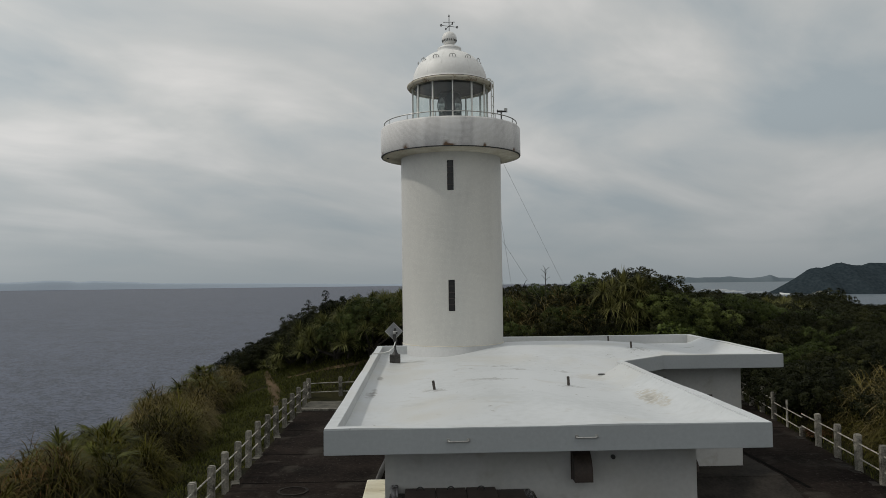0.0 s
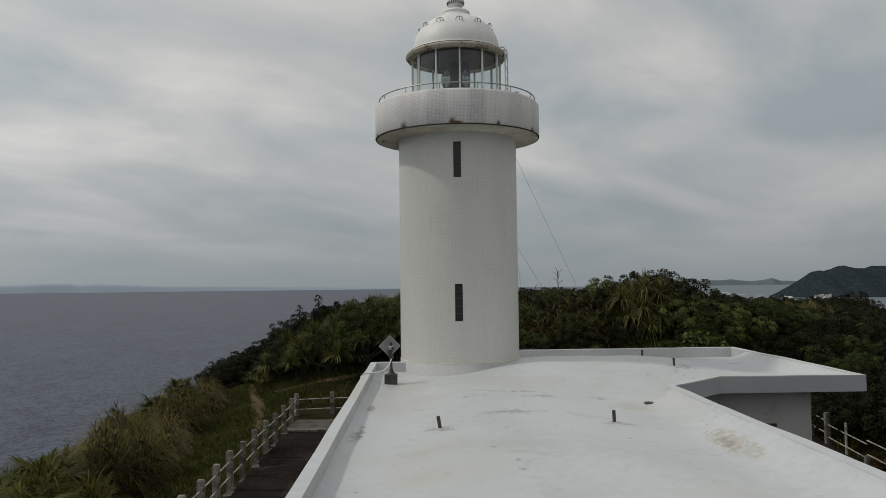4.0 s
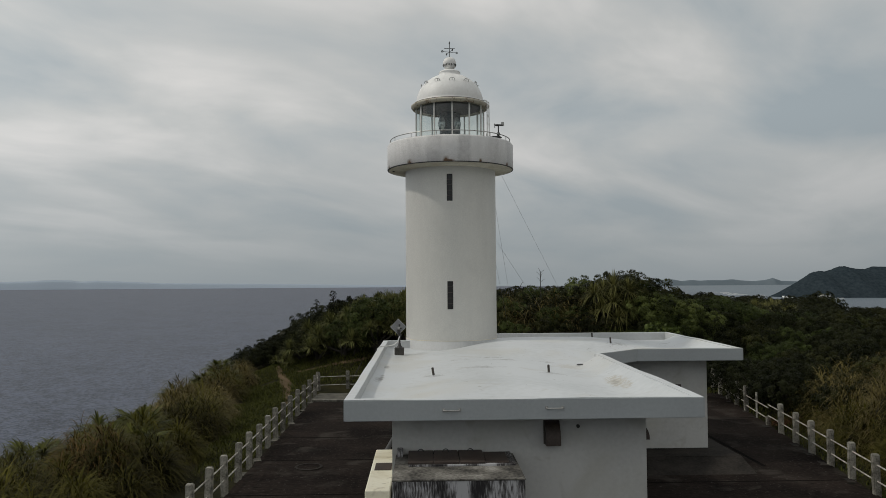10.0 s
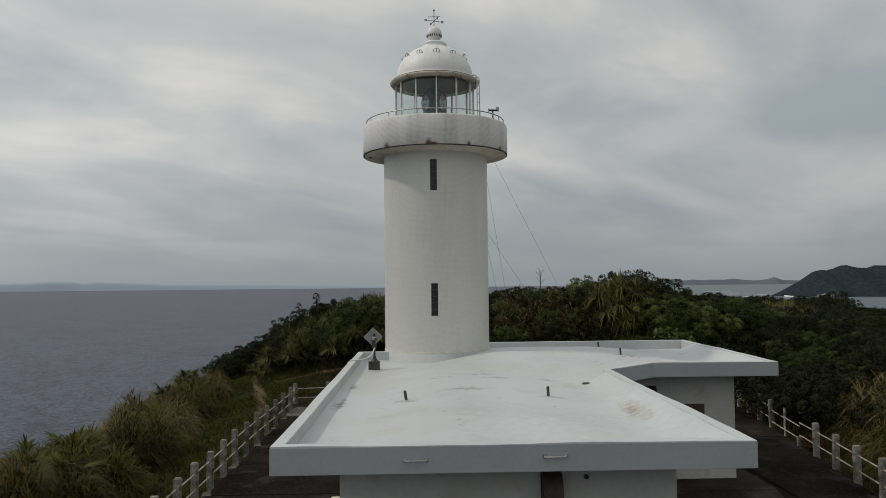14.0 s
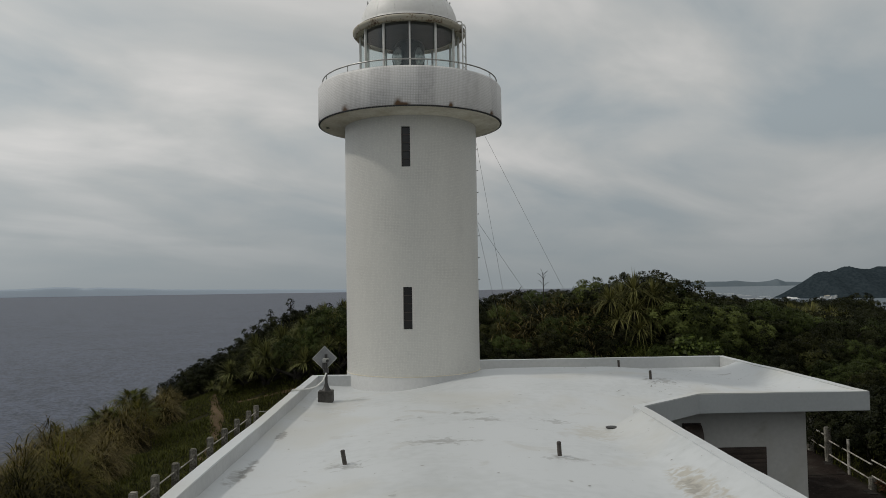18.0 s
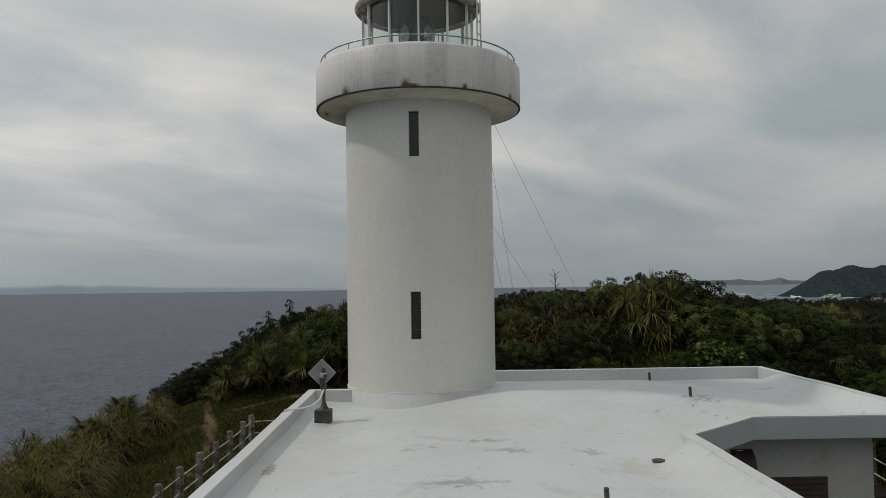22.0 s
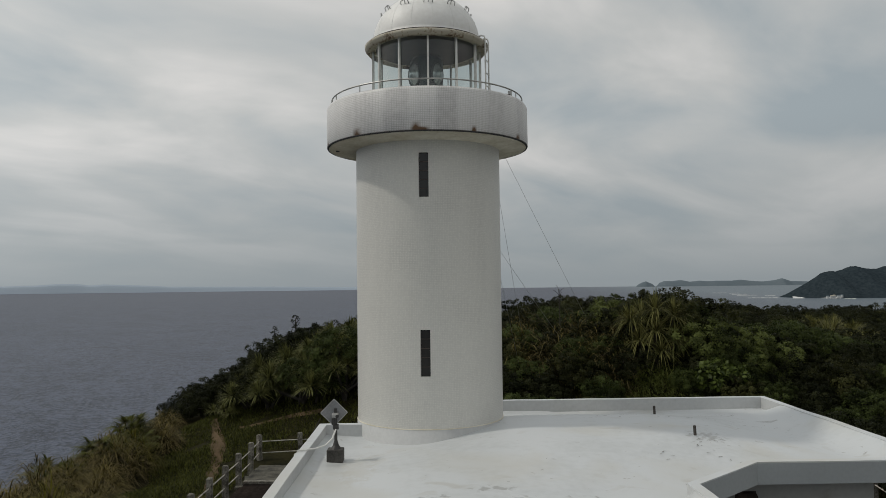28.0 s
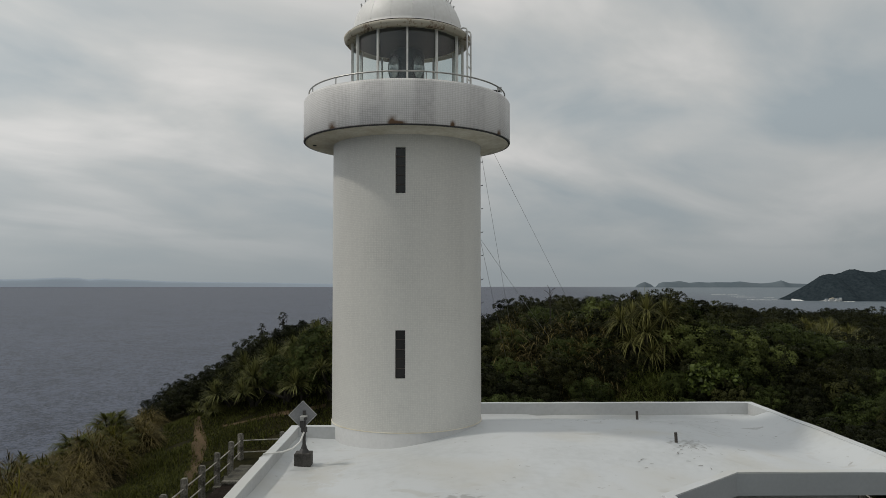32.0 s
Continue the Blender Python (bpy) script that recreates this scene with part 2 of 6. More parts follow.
    L(br.outputs["Fac"], bp.inputs["Height"]), L(bp.outputs[0], b.inputs["Normal"])
    return m


def stain(m, layers):
    """Lays stains with ragged outlines over a material: (scale, from, to, colour, strength)."""
    N, L, _ = graph(m)
    b = m.node_tree.nodes["Principled BSDF"]
    tc = N("ShaderNodeTexCoord")
    for k, (sc, lo, hi, col, amount) in enumerate(layers):
        n, mr, mx, mp = N("ShaderNodeTexNoise"), N("ShaderNodeMapRange"), N("ShaderNodeMixRGB"), N("ShaderNodeMapping")
        mp.inputs["Location"].default_value = (3.1 * k, 1.7 * k, 0)
        n.inputs["Scale"].default_value, n.inputs["Detail"].default_value, n.inputs["Distortion"].default_value = sc, 6, 0.6
        mr.inputs["From Min"].default_value, mr.inputs["From Max"].default_value, mr.inputs["To Max"].default_value = lo, hi, amount
        mx.inputs[2].default_value = (*col, 1)
        old = b.inputs["Base Color"].links[0].from_socket
        L(tc.outputs["Object"], mp.inputs[0]), L(mp.outputs[0], n.inputs["Vector"]), L(n.outputs[0], mr.inputs["Value"])
        L(mr.outputs[0], mx.inputs[0]), L(old, mx.inputs[1]), L(mx.outputs[0], b.inputs["Base Color"])


MAT = {}
MAT["tile"] = tile_material("white_mosaic_tile", 1.43, 0.12)
MAT["tile_gallery"] = tile_material("washed_mosaic_tile", 2.0, 0.36, ((-0.69, 0.06, 0.13), (-0.10, 0.05, 0.16), (-0.06, 0.1, 0.05), (0.43, 0.03, 0.1), (1.02, 0.05, 0.1), (-1.3, 0.05, 0.09)), ((-0.62, 0.16, 0.15), (-0.28, 0.14, 0.28), (0.18, 0.11, 0.42), (0.68, 0.12, 0.28), (1.08, 0.1, 0.28)), (0.74, 0.73, 0.72), (0.69, 0.68, 0.675))
MAT["wallpaint"] = material("dull_white_wall_paint", (0.425, 0.43, 0.42), (0.535, 0.538, 0.522), 0.8, 0.6, 14, 0.08, ramp=(0.3, 0.62))
stain(MAT["wallpaint"], ((0.9, 0.5, 0.75, (0.37, 0.36, 0.30), 0.5), (2.6, 0.62, 0.76, (0.29, 0.265, 0.22), 0.4)))
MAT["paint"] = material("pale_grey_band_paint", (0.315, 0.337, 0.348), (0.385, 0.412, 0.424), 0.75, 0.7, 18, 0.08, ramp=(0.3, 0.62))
# Grey of the parapet's shaded inner faces is put into this paint.
MAT["upstand"] = material("parapet_shade_grey", (0.42, 0.43, 0.43), (0.53, 0.54, 0.54), 0.7, 0.8, 16, 0.06, ramp=(0.3, 0.62))
MAT["cream"] = material("cream_paint", (0.80, 0.76, 0.60), (0.88, 0.86, 0.73), 0.7, 1.2, 14, 0.08)
stain(MAT["cream"], ((1.5, 0.50, 0.68, (0.52, 0.45, 0.27), 0.6), (5.0, 0.58, 0.72, (0.30, 0.26, 0.16), 0.55)))
MAT["lensglass"] = material("pale_lens_glass", (0.25, 0.3, 0.3), (0.62, 0.67, 0.66), 0.12, 9, 30, 0, metal=0.5)
MAT["drum"] = material("dark_lamp_drum", (0.03, 0.04, 0.042), (0.06, 0.076, 0.078), 0.4, 5, 30, 0.05)
MAT["footgrey"] = material("dark_weathered_block", (0.03, 0.028, 0.025), (0.085, 0.08, 0.072), 0.9, 6, 40, 0.3)
MAT["scuff"] = material("dark_roof_scuff", (0.12, 0.115, 0.1), (0.34, 0.34, 0.33), 0.8, 8, 40, 0.1)
MAT["roofpaint"] = material("white_roof_coating", (0.470, 0.493, 0.500), (0.562, 0.586, 0.600), 0.45, 0.55, 7, 0.06, ramp=(0.28, 0.5))


stain(MAT["roofpaint"], ((0.45, 0.52, 0.72, (0.50, 0.49, 0.44), 0.7), (1.6, 0.63, 0.72, (0.36, 0.34, 0.29), 0.35), (7.0, 0.68, 0.76, (0.22, 0.21, 0.19), 0.7)))


def marks(m, spots):
    """Local stains with broken outlines: (x, y, half length, half width, colour, strength)."""
    N, L, calc = graph(m)
    b = m.node_tree.nodes["Principled BSDF"]
    tc, sep = N("ShaderNodeTexCoord"), N("ShaderNodeSeparateXYZ")
    L(tc.outputs["Object"], sep.inputs[0])
    n = N("ShaderNodeTexNoise")
    n.inputs["Scale"].default_value, n.inputs["Detail"].default_value, n.inputs["Distortion"].default_value = 8.0, 8, 0.8
    L(tc.outputs["Object"], n.inputs["Vector"])
    for x, y, rx, ry, col, amount, lo in spots:
        u, v = (calc("DIVIDE", calc("SUBTRACT", sep.outputs[k], c), r) for k, c, r in ((0, x, rx), (1, y, ry)))
        fall = calc("SUBTRACT", 1.0, calc("SQRT", calc("ADD", calc("MULTIPLY", u, u), calc("MULTIPLY", v, v))), clamp=True)
        val = calc("SUBTRACT", calc("ADD", n.outputs[0], calc("MULTIPLY", fall, 0.35)), lo)
        fac = calc("MULTIPLY", calc("MULTIPLY", val, 6.0, clamp=True), calc("MULTIPLY", calc("MULTIPLY", fall, 4.0, clamp=True), amount))
        mx = N("ShaderNodeMixRGB")
        mx.inputs[2].default_value = (*col, 1)
        old = b.inputs["Base Color"].links[0].from_socket
        L(fac, mx.inputs[0]), L(old, mx.inputs[1]), L(mx.outputs[0], b.inputs["Base Color"])


SCUFF, TAN, GREY = (0.17, 0.165, 0.15), (0.40, 0.365, 0.29), (0.40, 0.42, 0.42)
marks(MAT["roofpaint"], [(x, y, rx, ry, SCUFF, 0.5, 0.67) for x, y, rx, ry in ((3.0, 7.3, 0.7, 0.25), (3.25, 6.75, 0.5, 0.3), (2.1, 7.0, 0.4, 0.2), (2.6, 5.3, 0.7, 0.4), (4.3, 7.0, 0.5, 0.3), (6.9, 10.1, 0.5, 0.45), (6.3, 12.95, 0.7, 0.2), (7.9, 12.9, 0.7, 0.2), (9.0, 12.4, 0.5, 0.2), (4.0, 4.5, 0.4, 0.3), (1.5, 4.4, 0.4, 0.3))]
      + [(5.12, 3.3, 0.24, 1.0, TAN, 0.7, 0.56), (5.08, 3.3, 0.14, 0.6, SCUFF, 0.5, 0.66), (4.7, 6.3, 0.5, 0.8, TAN, 0.35, 0.6), (1.0, 9.0, 0.35, 1.2, TAN, 0.25, 0.52), (0.30, 4.1, 0.13, 0.5, SCUFF, 0.5, 0.57), (0.36, 6.4, 0.08, 0.4, SCUFF, 0.7, 0.54), (0.34, 4.5, 0.08, 0.6, SCUFF, 0.7, 0.54), (1.1, 3.1, 0.3, 0.25, GREY, 0.3, 0.54), (5.9, 11.95, 2.3, 0.07, SCUFF, 0.5, 0.52)])
MAT["dome"] = material("white_dome_paint", (0.72, 0.71, 0.68), (0.84, 0.84, 0.82), 0.5, 1.4, 12, 0.06)
MAT["rusty"] = material("rust_stained_cream", (0.07, 0.042, 0.026), (0.46, 0.43, 0.35), 0.7, 4.2, 22, 0.25, ramp=(0.38, 0.50), mid=(0.43, (0.24, 0.19, 0.13)))
MAT["soffit"] = material("cream_soffit", (0.55, 0.50, 0.38), (0.76, 0.73, 0.63), 0.8, 2.2, 15, 0.1)
MAT["dark"] = material("dark_iron", (0.02, 0.02, 0.02), (0.05, 0.048, 0.045), 0.55, 6, 50, 0.1)
MAT["brown"] = material("brown_steel", (0.028, 0.02, 0.016), (0.07, 0.05, 0.04), 0.6, 3, 30, 0.2)
MAT["rustpipe"] = material("rusted_pipe", (0.03, 0.027, 0.023), (0.12, 0.103, 0.09), 0.8, 9, 40, 0.3)
MAT["steel"] = material("weathered_galvanised_steel", (0.28, 0.28, 0.27), (0.5, 0.5, 0.48), 0.45, 6, 40, 0.1, metal=0.6)
MAT["plate"] = material("dull_grey_plate", (0.16, 0.165, 0.17), (0.24, 0.245, 0.25), 0.5, 4, 30, 0.05)
MAT["whitesteel"] = material("white_painted_steel", (0.60, 0.60, 0.57), (0.78, 0.78, 0.75), 0.4, 5, 30, 0.05)
MAT["railsteel"] = material("weathered_rail_paint", (0.12, 0.11, 0.09), (0.50, 0.48, 0.43), 0.6, 7, 40, 0.1, ramp=(0.35, 0.6))
MAT["concrete"] = material("weathered_white_concrete", (0.07, 0.065, 0.052), (0.34, 0.325, 0.28), 0.9, 3.2, 26, 0.5, ramp=(0.36, 0.60), objects=0.15)
stain(MAT["concrete"], ((5.0, 0.53, 0.63, (0.035, 0.033, 0.026), 0.75),))
MAT["stained"] = material("streaked_concrete", (0.018, 0.016, 0.017), (0.43, 0.43, 0.44), 0.85, 2.3, 30, 0.4, ramp=(0.41, 0.56), stretch=(1.6, 1, 0.26), mid=(0.475, (0.09, 0.086, 0.086)))
MAT["stainedtop"] = material("blackened_concrete_top", (0.022, 0.020, 0.017), (0.30, 0.29, 0.265), 0.9, 2.4, 20, 0.4, ramp=(0.38, 0.66), mid=(0.52, (0.14, 0.132, 0.115)))
MAT["kerb"] = material("kerb_concrete", (0.022, 0.021, 0.016), (0.12, 0.113, 0.09), 0.9, 3, 20, 0.5)
MAT["asphalt"] = material("dark_algae_paving", (0.006, 0.0045, 0.004), (0.038, 0.029, 0.024), 0.95, 0.45, 9, 0.4, ramp=(0.38, 0.78), spec=0.05)
stain(MAT["asphalt"], ((0.8, 0.55, 0.75, (0.075, 0.068, 0.058), 0.6), (3.5, 0.6, 0.72, (0.004, 0.005, 0.003), 0.7), (14.0, 0.62, 0.7, (0.09, 0.085, 0.075), 0.5)))
MAT["kerbdark"] = material("dark_concrete", (0.010, 0.009, 0.008), (0.040, 0.035, 0.030), 0.9, 1.2, 14, 0.3, spec=0.15)
MAT["joint"] = material("paving_joint", (0.003, 0.003, 0.003), (0.007, 0.007, 0.006), 0.95, 5, 40, 0, spec=0.03)
MAT["glassdark"] = material("dark_window_glass", (0.012, 0.012, 0.012), (0.022, 0.020, 0.018), 0.25, 2, 10, 0)
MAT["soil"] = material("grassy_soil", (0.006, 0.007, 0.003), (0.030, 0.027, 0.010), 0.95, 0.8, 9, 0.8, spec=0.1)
MAT["path"] = material("trodden_earth", (0.05, 0.036, 0.021), (0.150, 0.106, 0.064), 0.95, 1.2, 16, 0.6, spec=0.1)
MAT["bark"] = material("grey_bark", (0.014, 0.012, 0.010), (0.06, 0.052, 0.042), 0.9, 4, 30, 0.5)
LEAF = dict(islands=0.25, objects=0.3, clump=0.6, ramp=(0.33, 0.8), spec=0.06)
MAT["leaf"] = material("glossy_broad_leaf", (0.006, 0.010, 0.001), (0.082, 0.105, 0.032), 0.5, 0.4, 3, 0, transl=0.15, **LEAF)
MAT["leafdark"] = material("dark_broad_leaf", (0.004, 0.006, 0.001), (0.036, 0.040, 0.016), 0.5, 0.4, 3, 0, transl=0.12, **LEAF)
MAT["leafolive"] = material("olive_broad_leaf", (0.005, 0.007, 0.001), (0.068, 0.071, 0.024), 0.5, 0.4, 3, 0, transl=0.15, **LEAF)
MAT["leafbright"] = material("fresh_green_leaf", (0.016, 0.027, 0.004), (0.115, 0.152, 0.030), 0.5, 0.4, 3, 0, islands=0.5, ramp=(0.22, 0.85), transl=0.25, spec=0.2)
MAT["leaflight"] = material("light_green_leaf", (0.008, 0.012, 0.002), (0.135, 0.160, 0.048), 0.5, 0.4, 3, 0, transl=0.18, **LEAF)
MAT["pandan"] = material("pandanus_leaf", (0.013, 0.018, 0.004), (0.33, 0.335, 0.125), 0.55, 0.5, 4, 0, islands=0.65, objects=0.2, ramp=(0.2, 0.95), transl=0.2, spec=0.15)
MAT["pandanpale"] = material("pale_pandanus_leaf", (0.020, 0.022, 0.005), (0.315, 0.305, 0.105), 0.6, 0.5, 4, 0, islands=0.65, ramp=(0.2, 0.95), transl=0.2, spec=0.15)
MAT["pandandark"] = material("olive_palm_leaf", (0.008, 0.011, 0.002), (0.140, 0.148, 0.030), 0.5, 0.5, 4, 0, islands=0.55, objects=0.2, ramp=(0.2, 0.9), transl=0.2, spec=0.08)
# Dry straw tips, with sunlight on the mound tops added to the colour.
SUNLIT_STRAW = (0.31, 0.25, 0.125)
MAT["reed"] = material("tall_grass_blade", (0.005, 0.006, 0.001), (0.185, 0.170, 0.028), 0.65, 0.5, 3, 0, islands=0.6, ramp=(0.3, 0.95), transl=0.12, clump=0.3, tip=(SUNLIT_STRAW, 0.22), spec=0.05)
MAT["reedshade"] = material("dark_grass_blade", (0.004, 0.005, 0.001), (0.125, 0.117, 0.019), 0.65, 0.5, 3, 0, islands=0.6, ramp=(0.3, 0.95), transl=0.1, clump=0.3, tip=(SUNLIT_STRAW, 0.15), spec=0.05)
MAT["reedstraw"] = material("straw_grass_blade", (0.008, 0.008, 0.002), (0.25, 0.205, 0.062), 0.7, 0.5, 3, 0, islands=0.6, ramp=(0.32, 0.95), transl=0.12, clump=0.3, tip=(SUNLIT_STRAW, 0.75), spec=0.05)
MAT["reedbrown"] = material("seeding_grass_blade", (0.012, 0.010, 0.003), (0.17, 0.135, 0.045), 0.7, 0.5, 3, 0, islands=0.6, ramp=(0.3, 0.95), transl=0.12, clump=0.3, tip=((0.27, 0.15, 0.065), 0.75), spec=0.05)
MAT["drypalm"] = material("withered_palm_leaf", (0.025, 0.012, 0.006), (0.12, 0.06, 0.033), 0.7, 0.5, 4, 0, islands=0.6, transl=0.1, spec=0.05)
MAT["turf"] = material("short_turf_blade", (0.010, 0.014, 0.003), (0.122, 0.130, 0.023), 0.8, 0.5, 3, 0, islands=0.5, ramp=(0.2, 0.9), transl=0.15, spec=0.2)
MAT["turfbright"] = material("fresh_turf_blade", (0.025, 0.034, 0.006), (0.21, 0.24, 0.055), 0.8, 0.5, 3, 0, islands=0.5, ramp=(0.2, 0.9), transl=0.15, spec=0.2)
# Aerial haze is painted into the blue of these three far landforms.
MAT["hill"] = material("far_wooded_hill", (0.016, 0.024, 0.030), (0.042, 0.055, 0.063), 1.0, 0.14, 1.1, 0.35, spec=0.0, ramp=(0.3, 0.7))
MAT["island"] = material("haze_painted_far_land", (0.118, 0.148, 0.170), (0.145, 0.175, 0.195), 1.0, 0.004, 0.02, 0, spec=0.0)
MAT["islandfar"] = material("haze_painted_far_coast", (0.335, 0.39, 0.455), (0.345, 0.40, 0.465), 1.0, 0.004, 0.02, 0, spec=0.0)
MAT["surf"] = material("white_surf", (0.45, 0.46, 0.46), (0.75, 0.75, 0.74), 0.8, 0.02, 0.2, 0)


def glass_material():
    m = bpy.data.materials.new("lantern_glass")
    m.use_nodes = True
    N, L, _ = graph(m)
    nt = m.node_tree
    tr, gl, mx = N("ShaderNodeBsdfTransparent"), N("ShaderNodeBsdfGlossy"), N("ShaderNodeMixShader")
    gl.inputs["Roughness"].default_value = 0.02
    tr.inputs[0].default_value = (0.86, 0.9, 0.89, 1)
    mx.inputs[0].default_value = 0.07
    L(tr.outputs[0], mx.inputs[1]), L(gl.outputs[0], mx.inputs[2])
    L(mx.outputs[0], nt.nodes["Material Output"].inputs[0])
    return m


def sea_material():
    m = bpy.data.materials.new("rippled_sea")
    m.use_nodes = True
    N, L, calc = graph(m)
    b = m.node_tree.nodes["Principled BSDF"]
    tc, mp = N("ShaderNodeTexCoord"), N("ShaderNodeMapping")
    mp.inputs["Rotation"].default_value = (0, 0, radians(20))
    mp.inputs["Scale"].default_value = (1.0, 0.7, 1.0)
    L(tc.outputs["Object"], mp.inputs[0])
    h = None
    for sc, wgt in ((0.03, 0.2), (0.18, 0.45), (0.6, 0.9), (1.8, 0.8)):
        n = N("ShaderNodeTexNoise")
        n.inputs["Scale"].default_value, n.inputs["Detail"].default_value = sc, 3
        L(mp.outputs[0], n.inputs["Vector"])
        h = calc("MULTIPLY_ADD", n.outputs[0], wgt, h if h is not None else 0.0)
    bp = N("ShaderNodeBump")
    bp.inputs["Strength"].default_value, bp.inputs["Distance"].default_value = 1.0, 0.35
    L(h, bp.inputs["Height"]), L(bp.outputs[0], b.inputs["Normal"])
    # Light crests and dark troughs of the ripples are painted into the colour.
    cr = N("ShaderNodeValToRGB")
    cr.color_ramp.elements[0].color, cr.color_ramp.elements[1].color = (0.004, 0.008, 0.022, 1), (0.073, 0.089, 0.132, 1)
    cr.color_ramp.elements[0].position, cr.color_ramp.elements[1].position = 0.455, 0.545
    L(calc("DIVIDE", h, 2.3), cr.inputs[0])
    # the sheltered eastern bay mirrors more sky, painted here as a paler base colour
    sep, bay_sheen, mx = N("ShaderNodeSeparateXYZ"), N("ShaderNodeMapRange"), N("ShaderNodeMixRGB")
    L(tc.outputs["Object"], sep.inputs[0])
    L(calc("SUBTRACT", sep.outputs[0], calc("MULTIPLY", sep.outputs[1], 0.12)), bay_sheen.inputs["Value"])
    bay_sheen.inputs["From Min"].default_value, bay_sheen.inputs["From Max"].default_value = 160, 700
    mx.inputs[2].default_value = (0.110, 0.142, 0.168, 1)
    L(bay_sheen.outputs[0], mx.inputs[0]), L(cr.outputs[0], mx.inputs[1]), L(mx.outputs[0], b.inputs["Base Color"])
    b.inputs["Roughness"].default_value, b.inputs["Specular IOR Level"].default_value = 0.42, 0.15
    return m


MAT["glass"], MAT["sea"] = glass_material(), sea_material()


# ---- mesh helpers ----
def mesh_of(name, verts, faces, mat, smooth=False):
    me = bpy.data.meshes.new(name)
    me.from_pydata([tuple(v) for v in verts], [], faces)
    me.materials.append(MAT[mat])
    if smooth:
        me.polygons.foreach_set("use_smooth", [True] * len(me.polygons))
    me.update()
    return me


def quads_mesh(name, V, Q, mat, clump=None, along=None):
    """A mesh from arrays of points and four-sided faces; clump: a value for each face, along: for each point."""
    me = bpy.data.meshes.new(name)
    V, Q = np.asarray(V, dtype=np.float32), np.asarray(Q, dtype=np.int32)
    me.vertices.add(len(V))
    me.vertices.foreach_set("co", V.ravel())
    me.loops.add(Q.size)
    me.loops.foreach_set("vertex_index", Q.ravel())
    me.polygons.add(len(Q))
    me.polygons.foreach_set("loop_start", np.arange(0, Q.size, 4, dtype=np.int32))
    me.polygons.foreach_set("loop_total", np.full(len(Q), 4, dtype=np.int32))
    me.update(calc_edges=True)
    for key, domain, data in (("clump", "FACE", clump), ("along", "POINT", along)):
        if data is not None:
            me.attributes.new(key, "FLOAT", domain).data.foreach_set("value", np.asarray(data, dtype=np.float32))
    me.materials.append(MAT[mat])
    return me


def thing(name, label, category, group="", kind="", at=(0, 0, 0), rz=0.0):
    ob = new(name)
    ob.empty_display_size = 0.2
    ob.matrix_world = pose(*at, 0, 0, rz)
    return tagged(ob, label, category, group, kind)


def child(name, me, parent, label="", at=None):
    ob = new(name, me)
    ob.parent = parent
    if at is not None:
        ob.matrix_basis = at
    return tagged(ob, label)


def part(name, bm, mat, parent, label="", smooth=False, at=None):
    me = bpy.data.meshes.new(name)
    bm.to_mesh(me)
    bm.free()
    me.materials.append(MAT[mat])
    if smooth:
        me.polygons.foreach_set("use_smooth", [True] * len(me.polygons))
    return child(name, me, parent, label, at)


def box_bm(x0, x1, y0, y1, z0, z1, bevel=0.0, bm=None):
    own = bmesh.new()
    bmesh.ops.create_cube(own, size=1.0, matrix=Matrix.Translation(((x0 + x1) / 2, (y0 + y1) / 2, (z0 + z1) / 2)) @ Matrix.Diagonal((x1 - x0, y1 - y0, z1 - z0, 1)))
    if bevel:
        bmesh.ops.bevel(own, geom=own.edges[:], offset=bevel, segments=2, affect="EDGES", profile=0.5)
    if bm is None:
        return own
    me = bpy.data.meshes.new("piece")
    own.to_mesh(me)
    own.free()
    bm.from_mesh(me)
    bpy.data.meshes.remove(me)
    return bm


def lathe_bm(profile, n=48, bm=None, a0=0.0, a1=2 * math.pi):
    """Turns (radius, height) pairs round z."""
    bm = bm or bmesh.new()
    closed = abs(a1 - a0 - 2 * math.pi) < 1e-6
    steps = n if closed else n + 1
    rings = []
    for r, z in profile:
        if r < 1e-5:
            rings.append([bm.verts.new((0, 0, z))])
        else:
            rings.append([bm.verts.new((r * math.cos(a0 + (a1 - a0) * k / n), r * math.sin(a0 + (a1 - a0) * k / n), z)) for k in range(steps)])
    for a, b in zip(rings, rings[1:]):
        for k in range(n):
            k2 = (k + 1) % steps
            q = [a[k % len(a)], a[k2 % len(a)], b[k2 % len(b)], b[k % len(b)]]
            q = [v for i, v in enumerate(q) if v not in q[:i]]
            if len(q) > 2:
                bm.faces.new(q)
    bmesh.ops.recalc_face_normals(bm, faces=bm.faces[:])
    return bm


def tube_bm(points, r, n=8, bm=None, closed=False):
    """A round bar along points."""
    bm = bm or bmesh.new()
    P = [Vector(p) for p in points]
    rings = []
    for i, p in enumerate(P):
        a = P[i - 1] if (i or closed) else p
        b = P[(i + 1) % len(P)] if (i + 1 < len(P) or closed) else p
        d = (b - a).normalized()
        u = d.cross(Vector((0, 0, 1)) if abs(d.z) < 0.95 else Vector((1, 0, 0))).normalized()
        v = d.cross(u)
        rings.append([bm.verts.new(p + r * (math.cos(2 * math.pi * k / n) * u + math.sin(2 * math.pi * k / n) * v)) for k in range(n)])
    pairs = list(zip(rings, rings[1:])) + ([(rings[-1], rings[0])] if closed else [])
    for a, b in pairs:
        for k in range(n):
            bm.faces.new((a[k], a[(k + 1) % n], b[(k + 1) % n], b[k]))
    if not closed:
        bm.faces.new(rings[0]), bm.faces.new(rings[-1])
    bmesh.ops.recalc_face_normals(bm, faces=bm.faces[:])
    return bm


